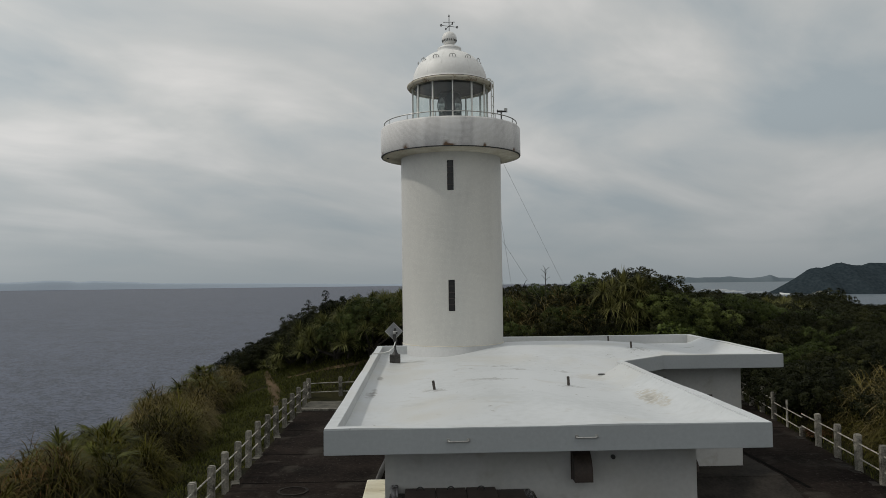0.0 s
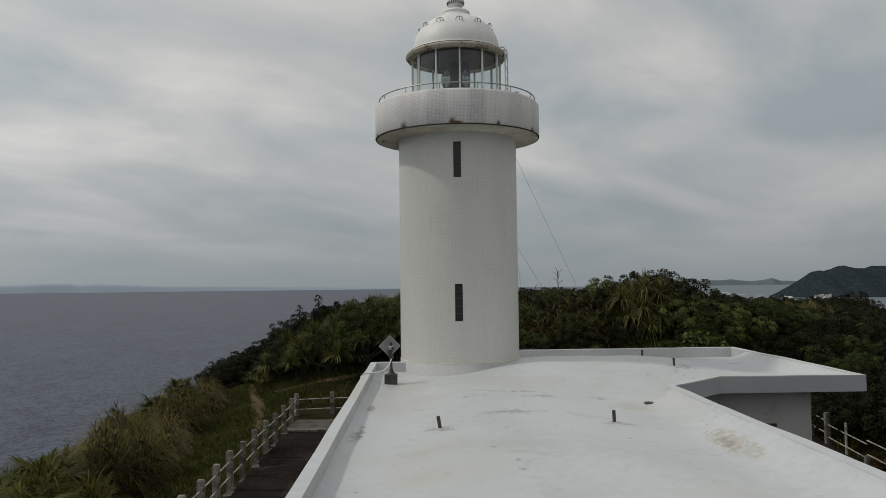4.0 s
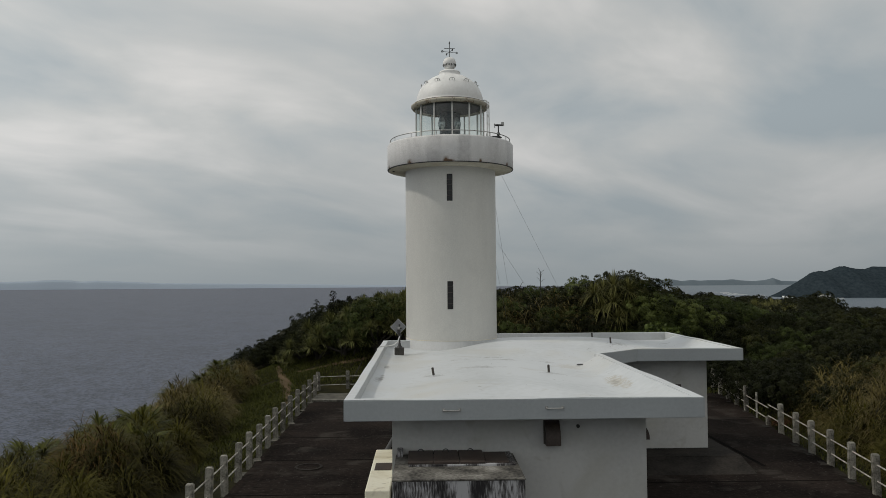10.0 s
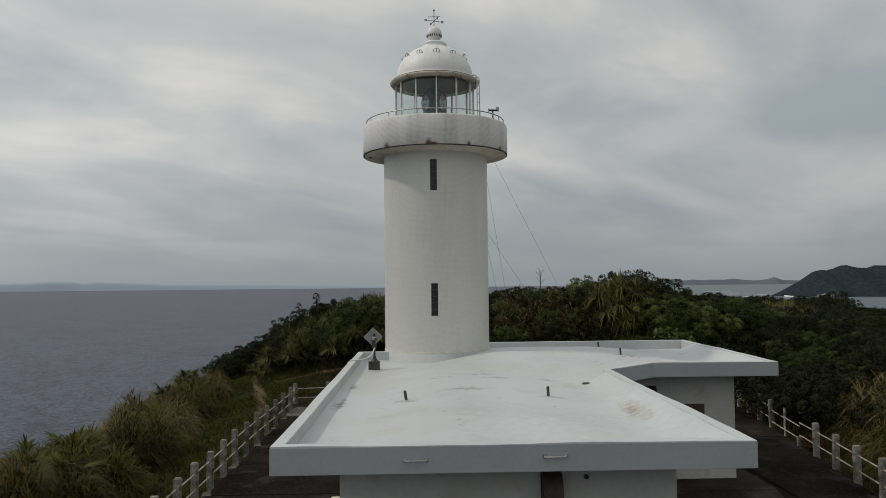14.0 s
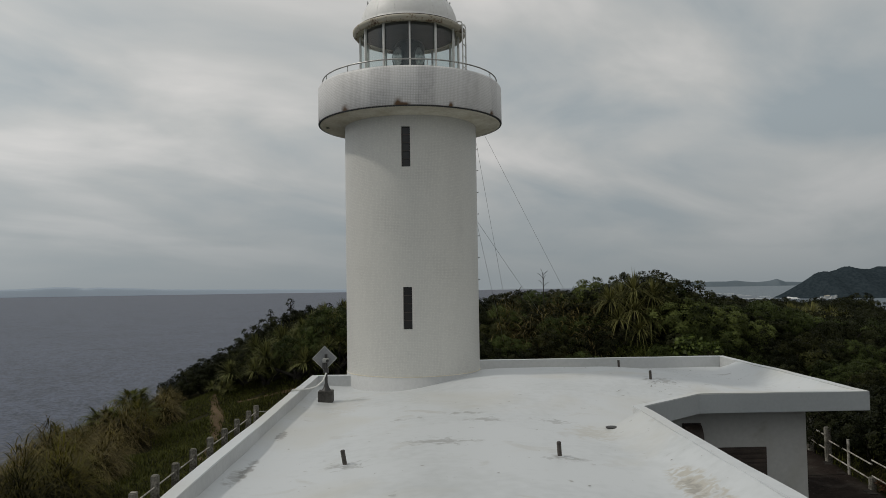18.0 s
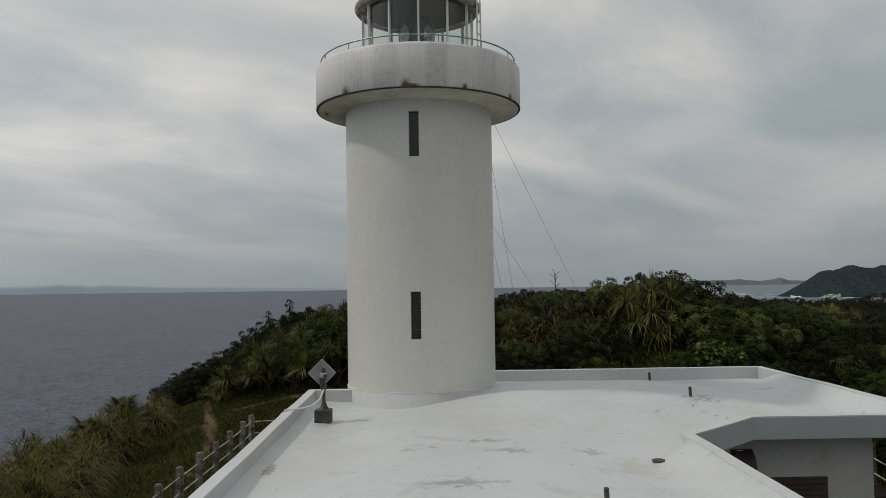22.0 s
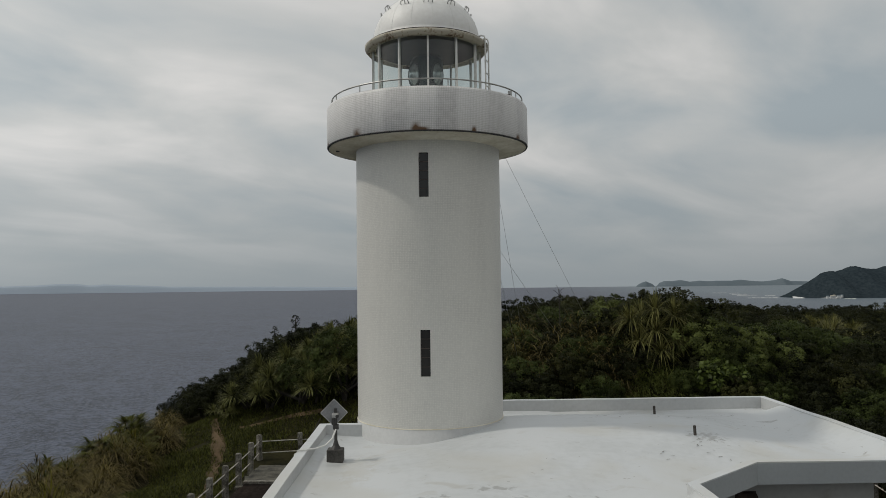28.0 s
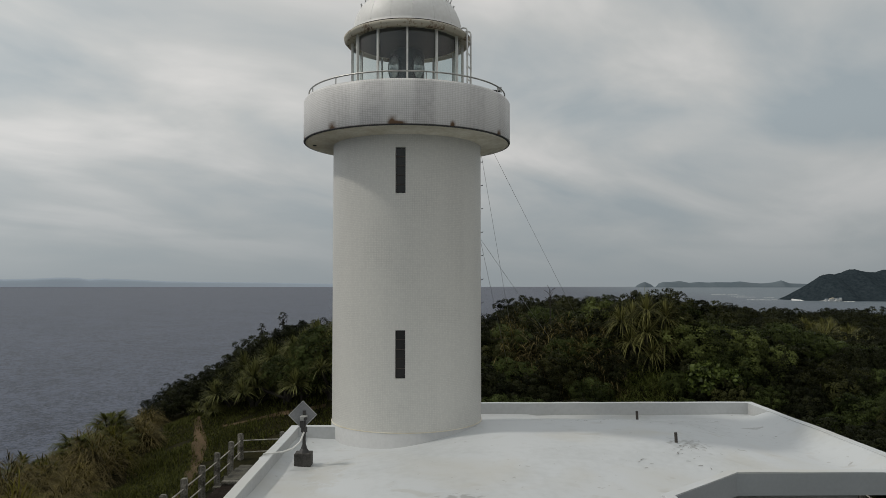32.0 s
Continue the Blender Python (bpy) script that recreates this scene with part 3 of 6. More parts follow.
def inset(poly, d):
    """A polygon (counter-clockwise) moved inwards by d."""
    res, n = [], len(poly)
    for i in range(n):
        a, b, c = (Vector(poly[k % n]) for k in (i - 1, i, i + 1))
        e1, e2 = (b - a).normalized(), (c - b).normalized()
        n1, n2 = Vector((-e1.y, e1.x)), Vector((-e2.y, e2.x))
        k = (n1 + n2) / (1 + n1.dot(n2))
        res.append(tuple(b + d * k))
    return res


def prism_bm(outer, z0, z1, inner=None):
    """Walls over a polygon, closed or with a hollow."""
    bm = bmesh.new()
    loops = []
    for poly in (outer, inner) if inner else (outer,):
        loops.append([[bm.verts.new((x, y, z)) for x, y in poly] for z in (z0, z1)])
    n = len(outer)
    for lo, hi in loops:
        for k in range(n):
            bm.faces.new((lo[k], lo[(k + 1) % n], hi[(k + 1) % n], hi[k]))
    for lev in (0, 1):
        if inner:
            for k in range(n):
                bm.faces.new((loops[0][lev][k], loops[0][lev][(k + 1) % n], loops[1][lev][(k + 1) % n], loops[1][lev][k]))
        else:
            bm.faces.new(loops[0][lev])
    bmesh.ops.recalc_face_normals(bm, faces=bm.faces[:])
    return bm


def smooth01(a, b, v):
    t = np.clip((np.asarray(v, dtype=float) - a) / (b - a), 0, 1)
    return t * t * (3 - 2 * t)


# ---- land ----
ROOF = [(0.0, 0.0), (5.65, 0.0), (5.65, 6.95), (6.88, 8.05), (9.72, 8.05), (9.72, 14.18), (1.2, 14.18), (1.2, 11.63), (0.0, 11.63)]
AX, AY = 2.13, 12.09   # the tower's axis


def wobble(x, y, s, k=0.0):
    return np.sin(x * s + 1.3 + k) * np.cos(y * s * 0.83 + 0.4 - k) + 0.5 * np.sin(x * s * 2.3 - y * s * 1.9 + k)


def right_edge(y):
    """The x of the eastern railing."""
    return 10.55 + 0.158 * y


def ground_z(x, y):
    x, y = np.asarray(x, dtype=float), np.asarray(y, dtype=float)
    z = np.full(np.broadcast(x, y).shape, -0.06)
    # hill behind the station
    z = z + smooth01(20.5, 30, y) * 2.3 * smooth01(-9.5, -0.5, x) * (1 - 0.8 * smooth01(13.5, 20, x)) * (1 - smooth01(40, 90, y))
    z = z + smooth01(19, 24, y) * 0.2 * (1 - smooth01(2, 6, x))
    z = z + 0.9 * smooth01(1.0, 6.0, x - right_edge(y)) * (1 - smooth01(50, 90, y))
    # seaward slope on the west, and far ends falling to the sea
    west = np.maximum(0, -7.3 - 0.08 * np.maximum(0, y - 8) - x)
    z = z - 0.30 * west - 0.085 * west ** 2
    z = z - 0.35 * np.maximum(0, y - 85) - 0.30 * np.maximum(0, x - 75) - 0.25 * np.maximum(0, -40 - y)
    wild = np.clip(np.maximum(np.maximum(-3.9 - x, y - 22.5), x - right_edge(y) - 0.6), 0, 1)
    z = z + wild * 0.12 * wobble(x, y, 0.9)
    return np.maximum(z, -46.0)


def grid_mesh(name, xs, ys, mat):
    X, Y = np.meshgrid(xs, ys)
    V = np.stack([X, Y, ground_z(X, Y)], -1).reshape(-1, 3)
    n, m = len(xs), len(ys)
    i = (np.arange(m - 1)[:, None] * n + np.arange(n - 1)[None, :]).ravel()
    me = quads_mesh(name, V, np.stack([i, i + 1, i + n + 1, i + n], 1), mat)
    me.polygons.foreach_set("use_smooth", [True] * len(me.polygons))
    return me


tagged(new("ground", grid_mesh("ground", np.r_[np.linspace(-60, -22, 20), np.linspace(-20, 30, 101), np.linspace(33, 260, 50)],
                               np.r_[np.linspace(-220, -24, 40), np.linspace(-22, 45, 135), np.linspace(48, 240, 50)], "soil")),
       "grassy headland soil falling steeply to the sea", "ground", kind="structure")
tagged(new("water", mesh_of("water", [(-4900, -4900, -40), (4900, -4900, -40), (4900, 4900, -40), (-4900, 4900, -40)], [(0, 1, 2, 3)], "sea")),
       "grey rippled sea reaching the horizon", "sea", kind="structure")


def ridge(name, xs, tops, y, depth, mat, label, base=-40.5):
    """A far landform: a ridge line with slopes to both sides. y: one distance, or one for each point."""
    k = np.linspace(0, len(xs) - 1, 200)
    fx, ft, fy = (np.interp(k, np.arange(len(xs)), np.broadcast_to(np.asarray(v, dtype=float), (len(xs),))) for v in (xs, tops, y))
    rough = (ft - base) * 0.004 * (np.sin(k * 3.1) + np.sin(k * 7.3 + 1) + np.sin(k * 13.7))
    spur = 0.06 * np.sin(k * 1.1)
    rows = []
    for s, g in ((-1.0, 0.0), (-0.8, 0.22), (-0.6, 0.45), (-0.3, 0.78), (0.0, 1.0), (0.5, 0.6), (1.0, 0.0)):
        rows.append(np.stack([fx, fy + depth * s * (1 + spur) * (0.4 + 0.6 * (ft - base) / np.max(ft - base)), base + (ft - base + rough) * g], 1))
    V = np.concatenate(rows)
    n = len(fx)
    i = (np.arange(6)[:, None] * n + np.arange(n - 1)[None, :]).ravel()
    me = quads_mesh(name, V, np.stack([i, i + 1, i + n + 1, i + n], 1), mat)
    me.polygons.foreach_set("use_smooth", [True] * len(me.polygons))
    return tagged(new(name, me), label, "landform", kind="structure")

ridge("far_headland", (818, 825, 837, 848, 864, 880, 891, 901, 914, 925, 943, 960, 972, 993, 1019, 1042, 1147, 1275, 1487), (-41, -29.1, -21.6, -12.8, -4.0, 6.0, 13.6, 17.3, 19.7, 18.2, 23.1, 29.3, 30.4, 24.9, 23.2, 29.3, 25.1, 10.3, -41), 1700, 130, "hill", "dark wooded headland across the bay")
ridge("far_island", (1390, 1408, 1436, 1480, 1537, 1597, 1653, 1712, 1764, 1850, 1912, 1974, 2044, 2115, 2168, 2220, 2307, 2420, 2600), (-40, -16.5, -6.6, -7.5, -1.2, -12.5, -6.5, -10.9, -8.2, -9.5, -3.6, -11.5, -16.1, -10.2, 2.8, -15.4, -18.2, -22, -40), 4600, 60, "island", "low island on the horizon, haze painted blue-grey")
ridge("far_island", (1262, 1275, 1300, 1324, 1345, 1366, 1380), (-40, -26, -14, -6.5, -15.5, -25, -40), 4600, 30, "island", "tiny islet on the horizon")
ridge("far_coast", (-4000, -3300, -2733, -2520, -2378, -2235, -2164, -2075, -1914, -1771, -1664, -1305, -1018, -587, 0, 400), (-8, 4, 9.1, 12.9, 20.6, 18.6, 9.3, 15.0, 8.9, 1.8, -3.8, -8.5, -11.5, -20, -30, -40), 4820, 40, "islandfar", "far coast on the sea horizon, haze painted into its colour")


def shore(name, line, width, rise, label, category, mat):
    """A strip along a shore line, its landward side raised."""
    k = np.linspace(0, len(line) - 1, 80)
    P = np.array(line, dtype=float)
    x, y = (np.interp(k, np.arange(len(line)), P[:, c]) for c in (0, 1))
    w = width * (0.7 + 0.4 * np.sin(k * 5.1) * np.sin(k * 2.3 + 1))
    V = np.concatenate([np.stack([x, y, np.full(80, -39.95)], 1), np.stack([x + 4, y + w, -39.9 + rise * w / width], 1)])
    i = np.arange(79)
    return tagged(new(name, quads_mesh(name, V, np.stack([i, i + 1, i + 81, i + 80], 1), mat)), label, category, kind="structure")


shore("beach", ((800, 1640), (822, 1638), (842, 1625), (860, 1610), (872, 1580)), 22, 3.2, "pale sand beach at the foot of the headland", "beach", "surf")
rsurf = random.Random(8)
for cx, cy, half in ((905, 2330, 22), (925, 2270, 16), (868, 2090, 22), (832, 1965, 28), (858, 1880, 14), (742, 1700, 22), (772, 1690, 18), (800, 1630, 10), (815, 1655, 8), (880, 1560, 12)):
    pts = [(cx + half * u + rsurf.uniform(-3, 3), cy + rsurf.uniform(-6, 6)) for u in np.linspace(-1, 1, 7)]
    shore("surf", pts, 11, 0.7, "thin white line of breaking surf in the bay", "surf", "surf")
for hx, hy, hz, hw in ((843, 1580, -35.5, 4), (853, 1582, -35, 5), (860, 1586, -34, 4), (871, 1588, -34.5, 6), (880, 1592, -33.5, 3)):
    hs = thing("house", "tiny white seaside house at the foot of the headland", "house", "houses by the bay", at=(hx, hy, hz))
    part("wall", box_bm(-hw / 2, hw / 2, -3, 3, -5, 0.4), "upstand", hs)
    bm = bmesh.new()
    v = [bm.verts.new(c) for c in ((-hw / 2 - 0.4, -3.4, 0.4), (hw / 2 + 0.4, -3.4, 0.4), (hw / 2 + 0.4, 3.4, 0.4), (-hw / 2 - 0.4, 3.4, 0.4), (-hw / 2 - 0.4, 0, 1.9), (hw / 2 + 0.4, 0, 1.9))]
    for q in ((0, 1, 5, 4), (2, 3, 4, 5), (0, 4, 3), (1, 2, 5), (3, 2, 1, 0)):
        bm.faces.new([v[c] for c in q])
    part("roof", bm, "rusty" if hx in (853, 860) else "island", hs)


# ---- station building ----
def parapet_cap():
    """The top of the parapet, slightly uneven from many coats."""
    bm = prism_bm(inset(ROOF, 0.004), 2.986, 3.0, inset(ROOF, 0.15))
    bmesh.ops.subdivide_edges(bm, edges=[e for e in bm.edges if e.calc_length() > 0.8], cuts=14, use_grid_fill=True)
    for v in bm.verts:
        if v.co.z > 2.99:
            v.co.z += 0.007 * float(wobble(v.co.x, v.co.y, 1.7))
    return bm


station = thing("lighthouse_station", "flat-roofed white concrete station building with deep eaves at the lighthouse foot", "building")
OVER = 0.72
WALL = inset(ROOF, OVER)
part("wall", prism_bm(WALL, -0.1, 2.70), "wallpaint", station, "dull white painted wall")
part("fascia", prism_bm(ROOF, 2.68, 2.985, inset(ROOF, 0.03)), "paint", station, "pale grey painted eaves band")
part("parapet", prism_bm(inset(ROOF, 0.03), 2.69, 2.987, inset(ROOF, 0.148)), "upstand", station, "parapet upstand, its inner shade painted grey")
part("parapet_cap", parapet_cap(), "roofpaint", station, "white coated parapet top")
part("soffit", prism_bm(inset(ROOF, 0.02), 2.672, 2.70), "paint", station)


def edge_distance(x, y, poly):
    best = 1e9
    p = Vector((x, y))
    for a, b in zip(poly, poly[1:] + poly[:1]):
        a, b = Vector(a), Vector(b)
        t = max(0.0, min(1.0, (p - a).dot(b - a) / (b - a).length_squared))
        best = min(best, (p - a - t * (b - a)).length)
    return best


def deck_z(x, y):
    """Height of the roof deck: falls to the edges, swells round the tower, coved at the east parapets."""
    d = edge_distance(x, y, inset(ROOF, 0.148))
    east = (9.57 - x) if y > 8.05 else (5.5 - x) if y < 6.9 else 9.0
    back = 14.03 - y
    rise = float(smooth01(0.35, 2.4, d)) * 0.15
    cove = 0.245 * max(0.0, 1 - max(0.0, east) / 0.62) ** 1.7 * float(1 - smooth01(12.9, 13.9, y)) if x > 4.8 else 0.03 * max(0.0, 1 - d / 0.2) ** 2 + 0.05 * max(0.0, 1 - max(0.0, x - 0.148) / 0.5)
    swell = 0.17 * float(smooth01(1.6, 4.2, x)) * float(smooth01(7.0, 11.0, y)) * float(1 - smooth01(6.0, 8.5, x)) * float(smooth01(0.4, 2.4, back)) * float(smooth01(0.1, 1.0, d))
    return 2.74 + rise + cove + swell + 0.006 * float(wobble(x, y, 2.1))


def roof_deck():
    bm = bmesh.new()
    inner = inset(ROOF, 0.148)
    bm.faces.new([bm.verts.new((x, y, 2.75)) for x, y in inner])
    for axis, lo, hi in ((0, 0.3, 9.7), (1, 0.3, 14.1)):
        for k in np.arange(lo, hi, 0.2):
            co, no = [0, 0, 0], [0, 0, 0]
            co[axis], no[axis] = k, 1
            bmesh.ops.bisect_plane(bm, geom=bm.verts[:] + bm.edges[:] + bm.faces[:], plane_co=co, plane_no=no)
    for v in bm.verts:
        v.co.z = deck_z(v.co.x, v.co.y)
    return bm


part("roof_deck", roof_deck(), "roofpaint", station, "white coated roof deck with faint grey stains", smooth=True)


def scuffs(rng):
    """Short ragged scuff marks on the coating, in clusters: one along the fall behind the tower, one round a stub."""
    bm = bmesh.new()
    spots = [(rng.uniform(5.3, 9.2), 11.65 + rng.gauss(0, 0.10)) for k in range(34)] + [(6.78 + rng.gauss(0, 0.14), 9.78 + rng.gauss(0, 0.17)) for k in range(26)]
    spots += [(5.5 + rng.gauss(0, 0.2), 13.25 + rng.gauss(0, 0.05)) for k in range(10)] + [(8.4 + rng.gauss(0, 0.18), 13.0 + rng.gauss(0, 0.06)) for k in range(10)]
    spots += [(5.9 + rng.gauss(0, 0.06), 9.05 + rng.gauss(0, 0.12)) for k in range(5)] + [(6.75 + 0.12 * k, 9.1 - 0.1 * k) for k in range(5)]
    spots += [(rng.uniform(6.1, 6.6), 13.0 + rng.gauss(0, 0.08)) for k in range(9)] + [(7.6 + rng.gauss(0, 0.3), 12.9 + rng.gauss(0, 0.2)) for k in range(8)] + [(rng.uniform(1.2, 6.0), rng.uniform(1.5, 9.0)) for k in range(22)]
    for x, y in spots:
        ln, wd, a = rng.uniform(0.012, 0.060), rng.uniform(0.005, 0.014), rng.gauss(0.0, 0.5)
        vs = []
        for k in range(8):
            t = 2 * math.pi * k / 8
            u, w = ln * math.cos(t) * rng.uniform(0.5, 1.1), wd * math.sin(t) * rng.uniform(0.4, 1.2)
            X, Y = x + u * math.cos(a) - w * math.sin(a), y + u * math.sin(a) + w * math.cos(a)
            vs.append(bm.verts.new((X, Y, deck_z(X, Y) + 0.010)))
        bm.faces.new(vs)
    return bm


tagged(part("scuff_marks", scuffs(random.Random(5)), "scuff", station), "scattered small dark scuff marks on the coating", kind="stuff")


def wall_vent(parent, x, y, z0, z1, w, turn=0):
    """A quarter-round hood over a wall opening that faces south."""
    bm, n = bmesh.new(), 8
    side = [(0.0, z1 - z0)] + [(-(z1 - z0) * 0.62 * math.sin(math.pi / 2 * k / n), (z1 - z0) * (0.12 + 0.88 * math.cos(math.pi / 2 * k / n))) for k in range(1, n + 1)] + [(-(z1 - z0) * 0.62, 0.0), (0.0, 0.0)]
    L, R = ([bm.verts.new((x + s, y + a, z0 + b)) for a, b in side] for s in (-w / 2, w / 2))
    bm.faces.new(L), bm.faces.new(R)
    m = len(side)
    for k in range(m):
        if k != m - 2:
            bm.faces.new((L[k], L[(k + 1) % m], R[(k + 1) % m], R[k]))
    bmesh.ops.recalc_face_normals(bm, faces=bm.faces[:])
    back = box_bm(x - w / 2 - 0.012, x + w / 2 + 0.012, y - 0.01, y + 0.004, z0 - 0.01, z1 + 0.012)
    for piece in (bm, back):
        bmesh.ops.rotate(piece, cent=(x, y, 0), matrix=Matrix.Rotation(radians(turn), 3, "Z"), verts=piece.verts[:])
    hood = part("vent_hood", bm, "brown", parent, "dark brown quarter-round vent hood")
    part("flange", back, "brown", hood)


def grab_bar(parent, x0, x1, y, z):
    bm = tube_bm([(x0, y, z + 0.008), (x0, y - 0.03, z), (x0 + 0.015, y - 0.042, z), (x1 - 0.015, y - 0.042, z), (x1, y - 0.03, z), (x1, y, z + 0.008)], 0.0105, 8)
    bar = part("grab_bar", bm, "steel", parent, "short steel grab bar")
    for x in (x0, x1):
        part("foot_plate", box_bm(x - 0.022, x + 0.022, y - 0.008, y + 0.002, z - 0.012, z + 0.032), "steel", bar)



wall_vent(station, 3.35, WALL[0][1], 2.15, 2.52, 0.24)
wall_vent(station, 6.99, WALL[4][1], 2.06, 2.38, 0.30)
wall_vent(station, WALL[1][0], WALL[1][1] + 0.42, 2.12, 2.37, 0.2, 90)
grab_bar(station, 1.55, 1.80, 0.0, 2.83)
grab_bar(station, 3.16, 3.41, 0.0, 2.85)
part("pipe_end", tube_bm([(3.79, 0.73, 2.43), (3.79, 0.68, 2.43)], 0.03, 10), "dark", station)
shutter = part("window_shutter", box_bm(7.15, 8.28, WALL[4][1] - 0.03, WALL[4][1] + 0.02, 1.12, 1.96), "brown", station, "closed dark slatted shutter")
for k in range(10):
    part("slat", box_bm(7.19, 8.24, WALL[4][1] - 0.055, WALL[4][1] - 0.028, 1.15 + k * 0.08, 1.205 + k * 0.08), "brown", shutter)
for k, (px_, py_) in enumerate(((1.46, 4.47), (3.96, 4.57), (6.65, 12.30), (6.69, 10.08))):
    peg = thing("roof_peg", "short dark iron pipe stub standing on the white roof", "pipe", "pipe stubs on the roof", at=(px_, py_, deck_z(px_, py_) - 0.01))
    part("pipe", lathe_bm([(0.0, -0.05), (0.026, -0.05), (0.026, 0.175), (0.02, 0.18), (0.0, 0.165)], 12), "rustpipe", peg, at=pose(0, 0, 0, 2, -3 if k else -9, 0))
    part("flange", lathe_bm([(0.0, -0.03), (0.06, -0.03), (0.055, 0.012), (0.0, 0.014)], 14), "roofpaint", peg)
drain = thing("roof_drain", "flat dark iron drain cover set in the roof", "drain", at=(5.06, 6.54, deck_z(5.06, 6.54) + 0.004))
part("cover", lathe_bm([(0.0, 0.0), (0.085, 0.0), (0.09, 0.012), (0.07, 0.02), (0.0, 0.02)], 16), "dark", drain)

# ---- lighthouse ----
tower = thing("lighthouse", "round white tiled lighthouse with a wide gallery and domed lantern", "lighthouse", at=(AX, AY, 0))
R = 1.43
BASE = -math.pi / 2   # the side that faces south


def shaft():
    """The shaft, with the two slit openings cut through its wall."""
    bm, n = bmesh.new(), 96
    w = 0.0625   # half width of a slit, radians
    mid = BASE - 0.055
    angs = [mid - w, mid + w] + [mid + w + (2 * math.pi - 2 * w) * k / n for k in range(1, n)]
    zs = [3.04, 3.98, 4.82, 7.23, 8.05, 8.45]
    outer = [[bm.verts.new((R * math.cos(a), R * math.sin(a), z)) for a in angs] for z in zs]
    inner = [[bm.verts.new(((R - 0.16) * math.cos(a), (R - 0.16) * math.sin(a), z)) for a in angs[:2]] for z in zs]
    m = len(angs)
    for i in range(len(zs) - 1):
        for k in range(m):
            if k == 0 and i in (1, 3):
                a, b, c, d = outer[i][0], outer[i][1], outer[i + 1][1], outer[i + 1][0]
                ia, ib, ic, id_ = inner[i][0], inner[i][1], inner[i + 1][1], inner[i + 1][0]
                for q in ((a, b, ib, ia), (b, c, ic, ib), (c, d, id_, ic), (d, a, ia, id_)):
                    bm.faces.new([bm.verts.new(v.co) for v in q])
                continue
            bm.faces.new((outer[i][k], outer[i][(k + 1) % m], outer[i + 1][(k + 1) % m], outer[i + 1][k]))
    for i, ring in enumerate(inner):
        for v in ring:
            if not v.link_faces:
                bm.verts.remove(v)
    bmesh.ops.recalc_face_normals(bm, faces=bm.faces[:])
    return bm


sh = part("shaft", shaft(), "tile", tower, "shaft clad in small white mosaic tiles", smooth=False)
for f_ in sh.data.polygons:
    f_.use_smooth = abs(f_.normal.z) < 0.3 and f_.area > 0.02
part("base_collar", lathe_bm([(R - 0.02, -0.1), (R + 0.01, -0.1), (R + 0.01, 3.03), (R - 0.02, 3.045)], 72), "upstand", tower, "greyed white painted collar", smooth=True)
part("tile_joint", lathe_bm([(R + 0.006, 3.028), (R + 0.013, 3.03), (R + 0.012, 3.044), (R, 3.046)], 72), "soffit", tower)
for z0, z1 in ((3.98, 4.82), (7.23, 8.05)):
    win = part("slit_window", box_bm(-0.12, 0.12, -0.01, 0.01, z0, z1), "glassdark", tower, "narrow dark slit window", at=pose((R - 0.09) * math.cos(BASE - 0.055), (R - 0.09) * math.sin(BASE - 0.055), 0, 0, 0, -3.2))
    for k in range(1, 5):
        zz = z0 + (z1 - z0) * k / 5
        part("glazing_bar", box_bm(-0.12, 0.12, -0.022, -0.006, zz - 0.007, zz + 0.007), "brown", win)

GAL0, GAL1, GR = 8.345, 9.13, 2.0
part("drain_hole", lathe_bm([(0.0, 0.0), (0.035, 0.0), (0.04, 0.03), (0.0, 0.04)], 12), "dark", tower, at=pose(-1.80, -0.05, 8.305, 0, 0, 0))
part("gallery_parapet", lathe_bm([(GR - 0.015, GAL0), (GR, GAL0 + 0.02), (GR, GAL1 - 0.05), (GR - 0.03, GAL1), (GR - 0.15, GAL1), (GR - 0.15, 8.5), (GR - 0.2, 8.5)], 96), "tile_gallery", tower, "tiled parapet with grey washed streaks and rust", smooth=True)
part("gallery_floor", lathe_bm([(0.9, 8.5), (GR - 0.14, 8.5), (GR - 0.14, 8.42), (0.9, 8.42)], 72), "soffit", tower)
part("gallery_soffit", lathe_bm([(R - 0.03, 8.27), (R + 0.03, 8.285), (GR - 0.09, GAL0 - 0.012), (GR - 0.085, GAL0 - 0.03), (GR - 0.03, GAL0 - 0.02), (GR - 0.1, GAL0 + 0.1), (R - 0.03, 8.40)], 96), "soffit", tower, "stained cream soffit", smooth=True)
part("drip_edge", lathe_bm([(GR - 0.035, GAL0 - 0.022), (GR - 0.006, GAL0 - 0.018), (GR + 0.002, GAL0 - 0.002), (GR - 0.03, GAL0 + 0.01)], 96), "dark", tower, "dark rusted lower edge", smooth=True)
rail = part("gallery_rail", tube_bm([(1.90 * math.cos(a), 1.90 * math.sin(a), 9.275) for a in np.linspace(0, 2 * math.pi, 72, endpoint=False)], 0.014, 6, closed=True), "steel", tower, "thin grey steel hand rail")
for k in range(14):
    a = BASE + 0.2 + 2 * math.pi * k / 14
    part("rail_post", tube_bm([(1.90 * math.cos(a), 1.90 * math.sin(a), 9.08), (1.90 * math.cos(a), 1.90 * math.sin(a), 9.275)], 0.011, 6), "steel", rail)

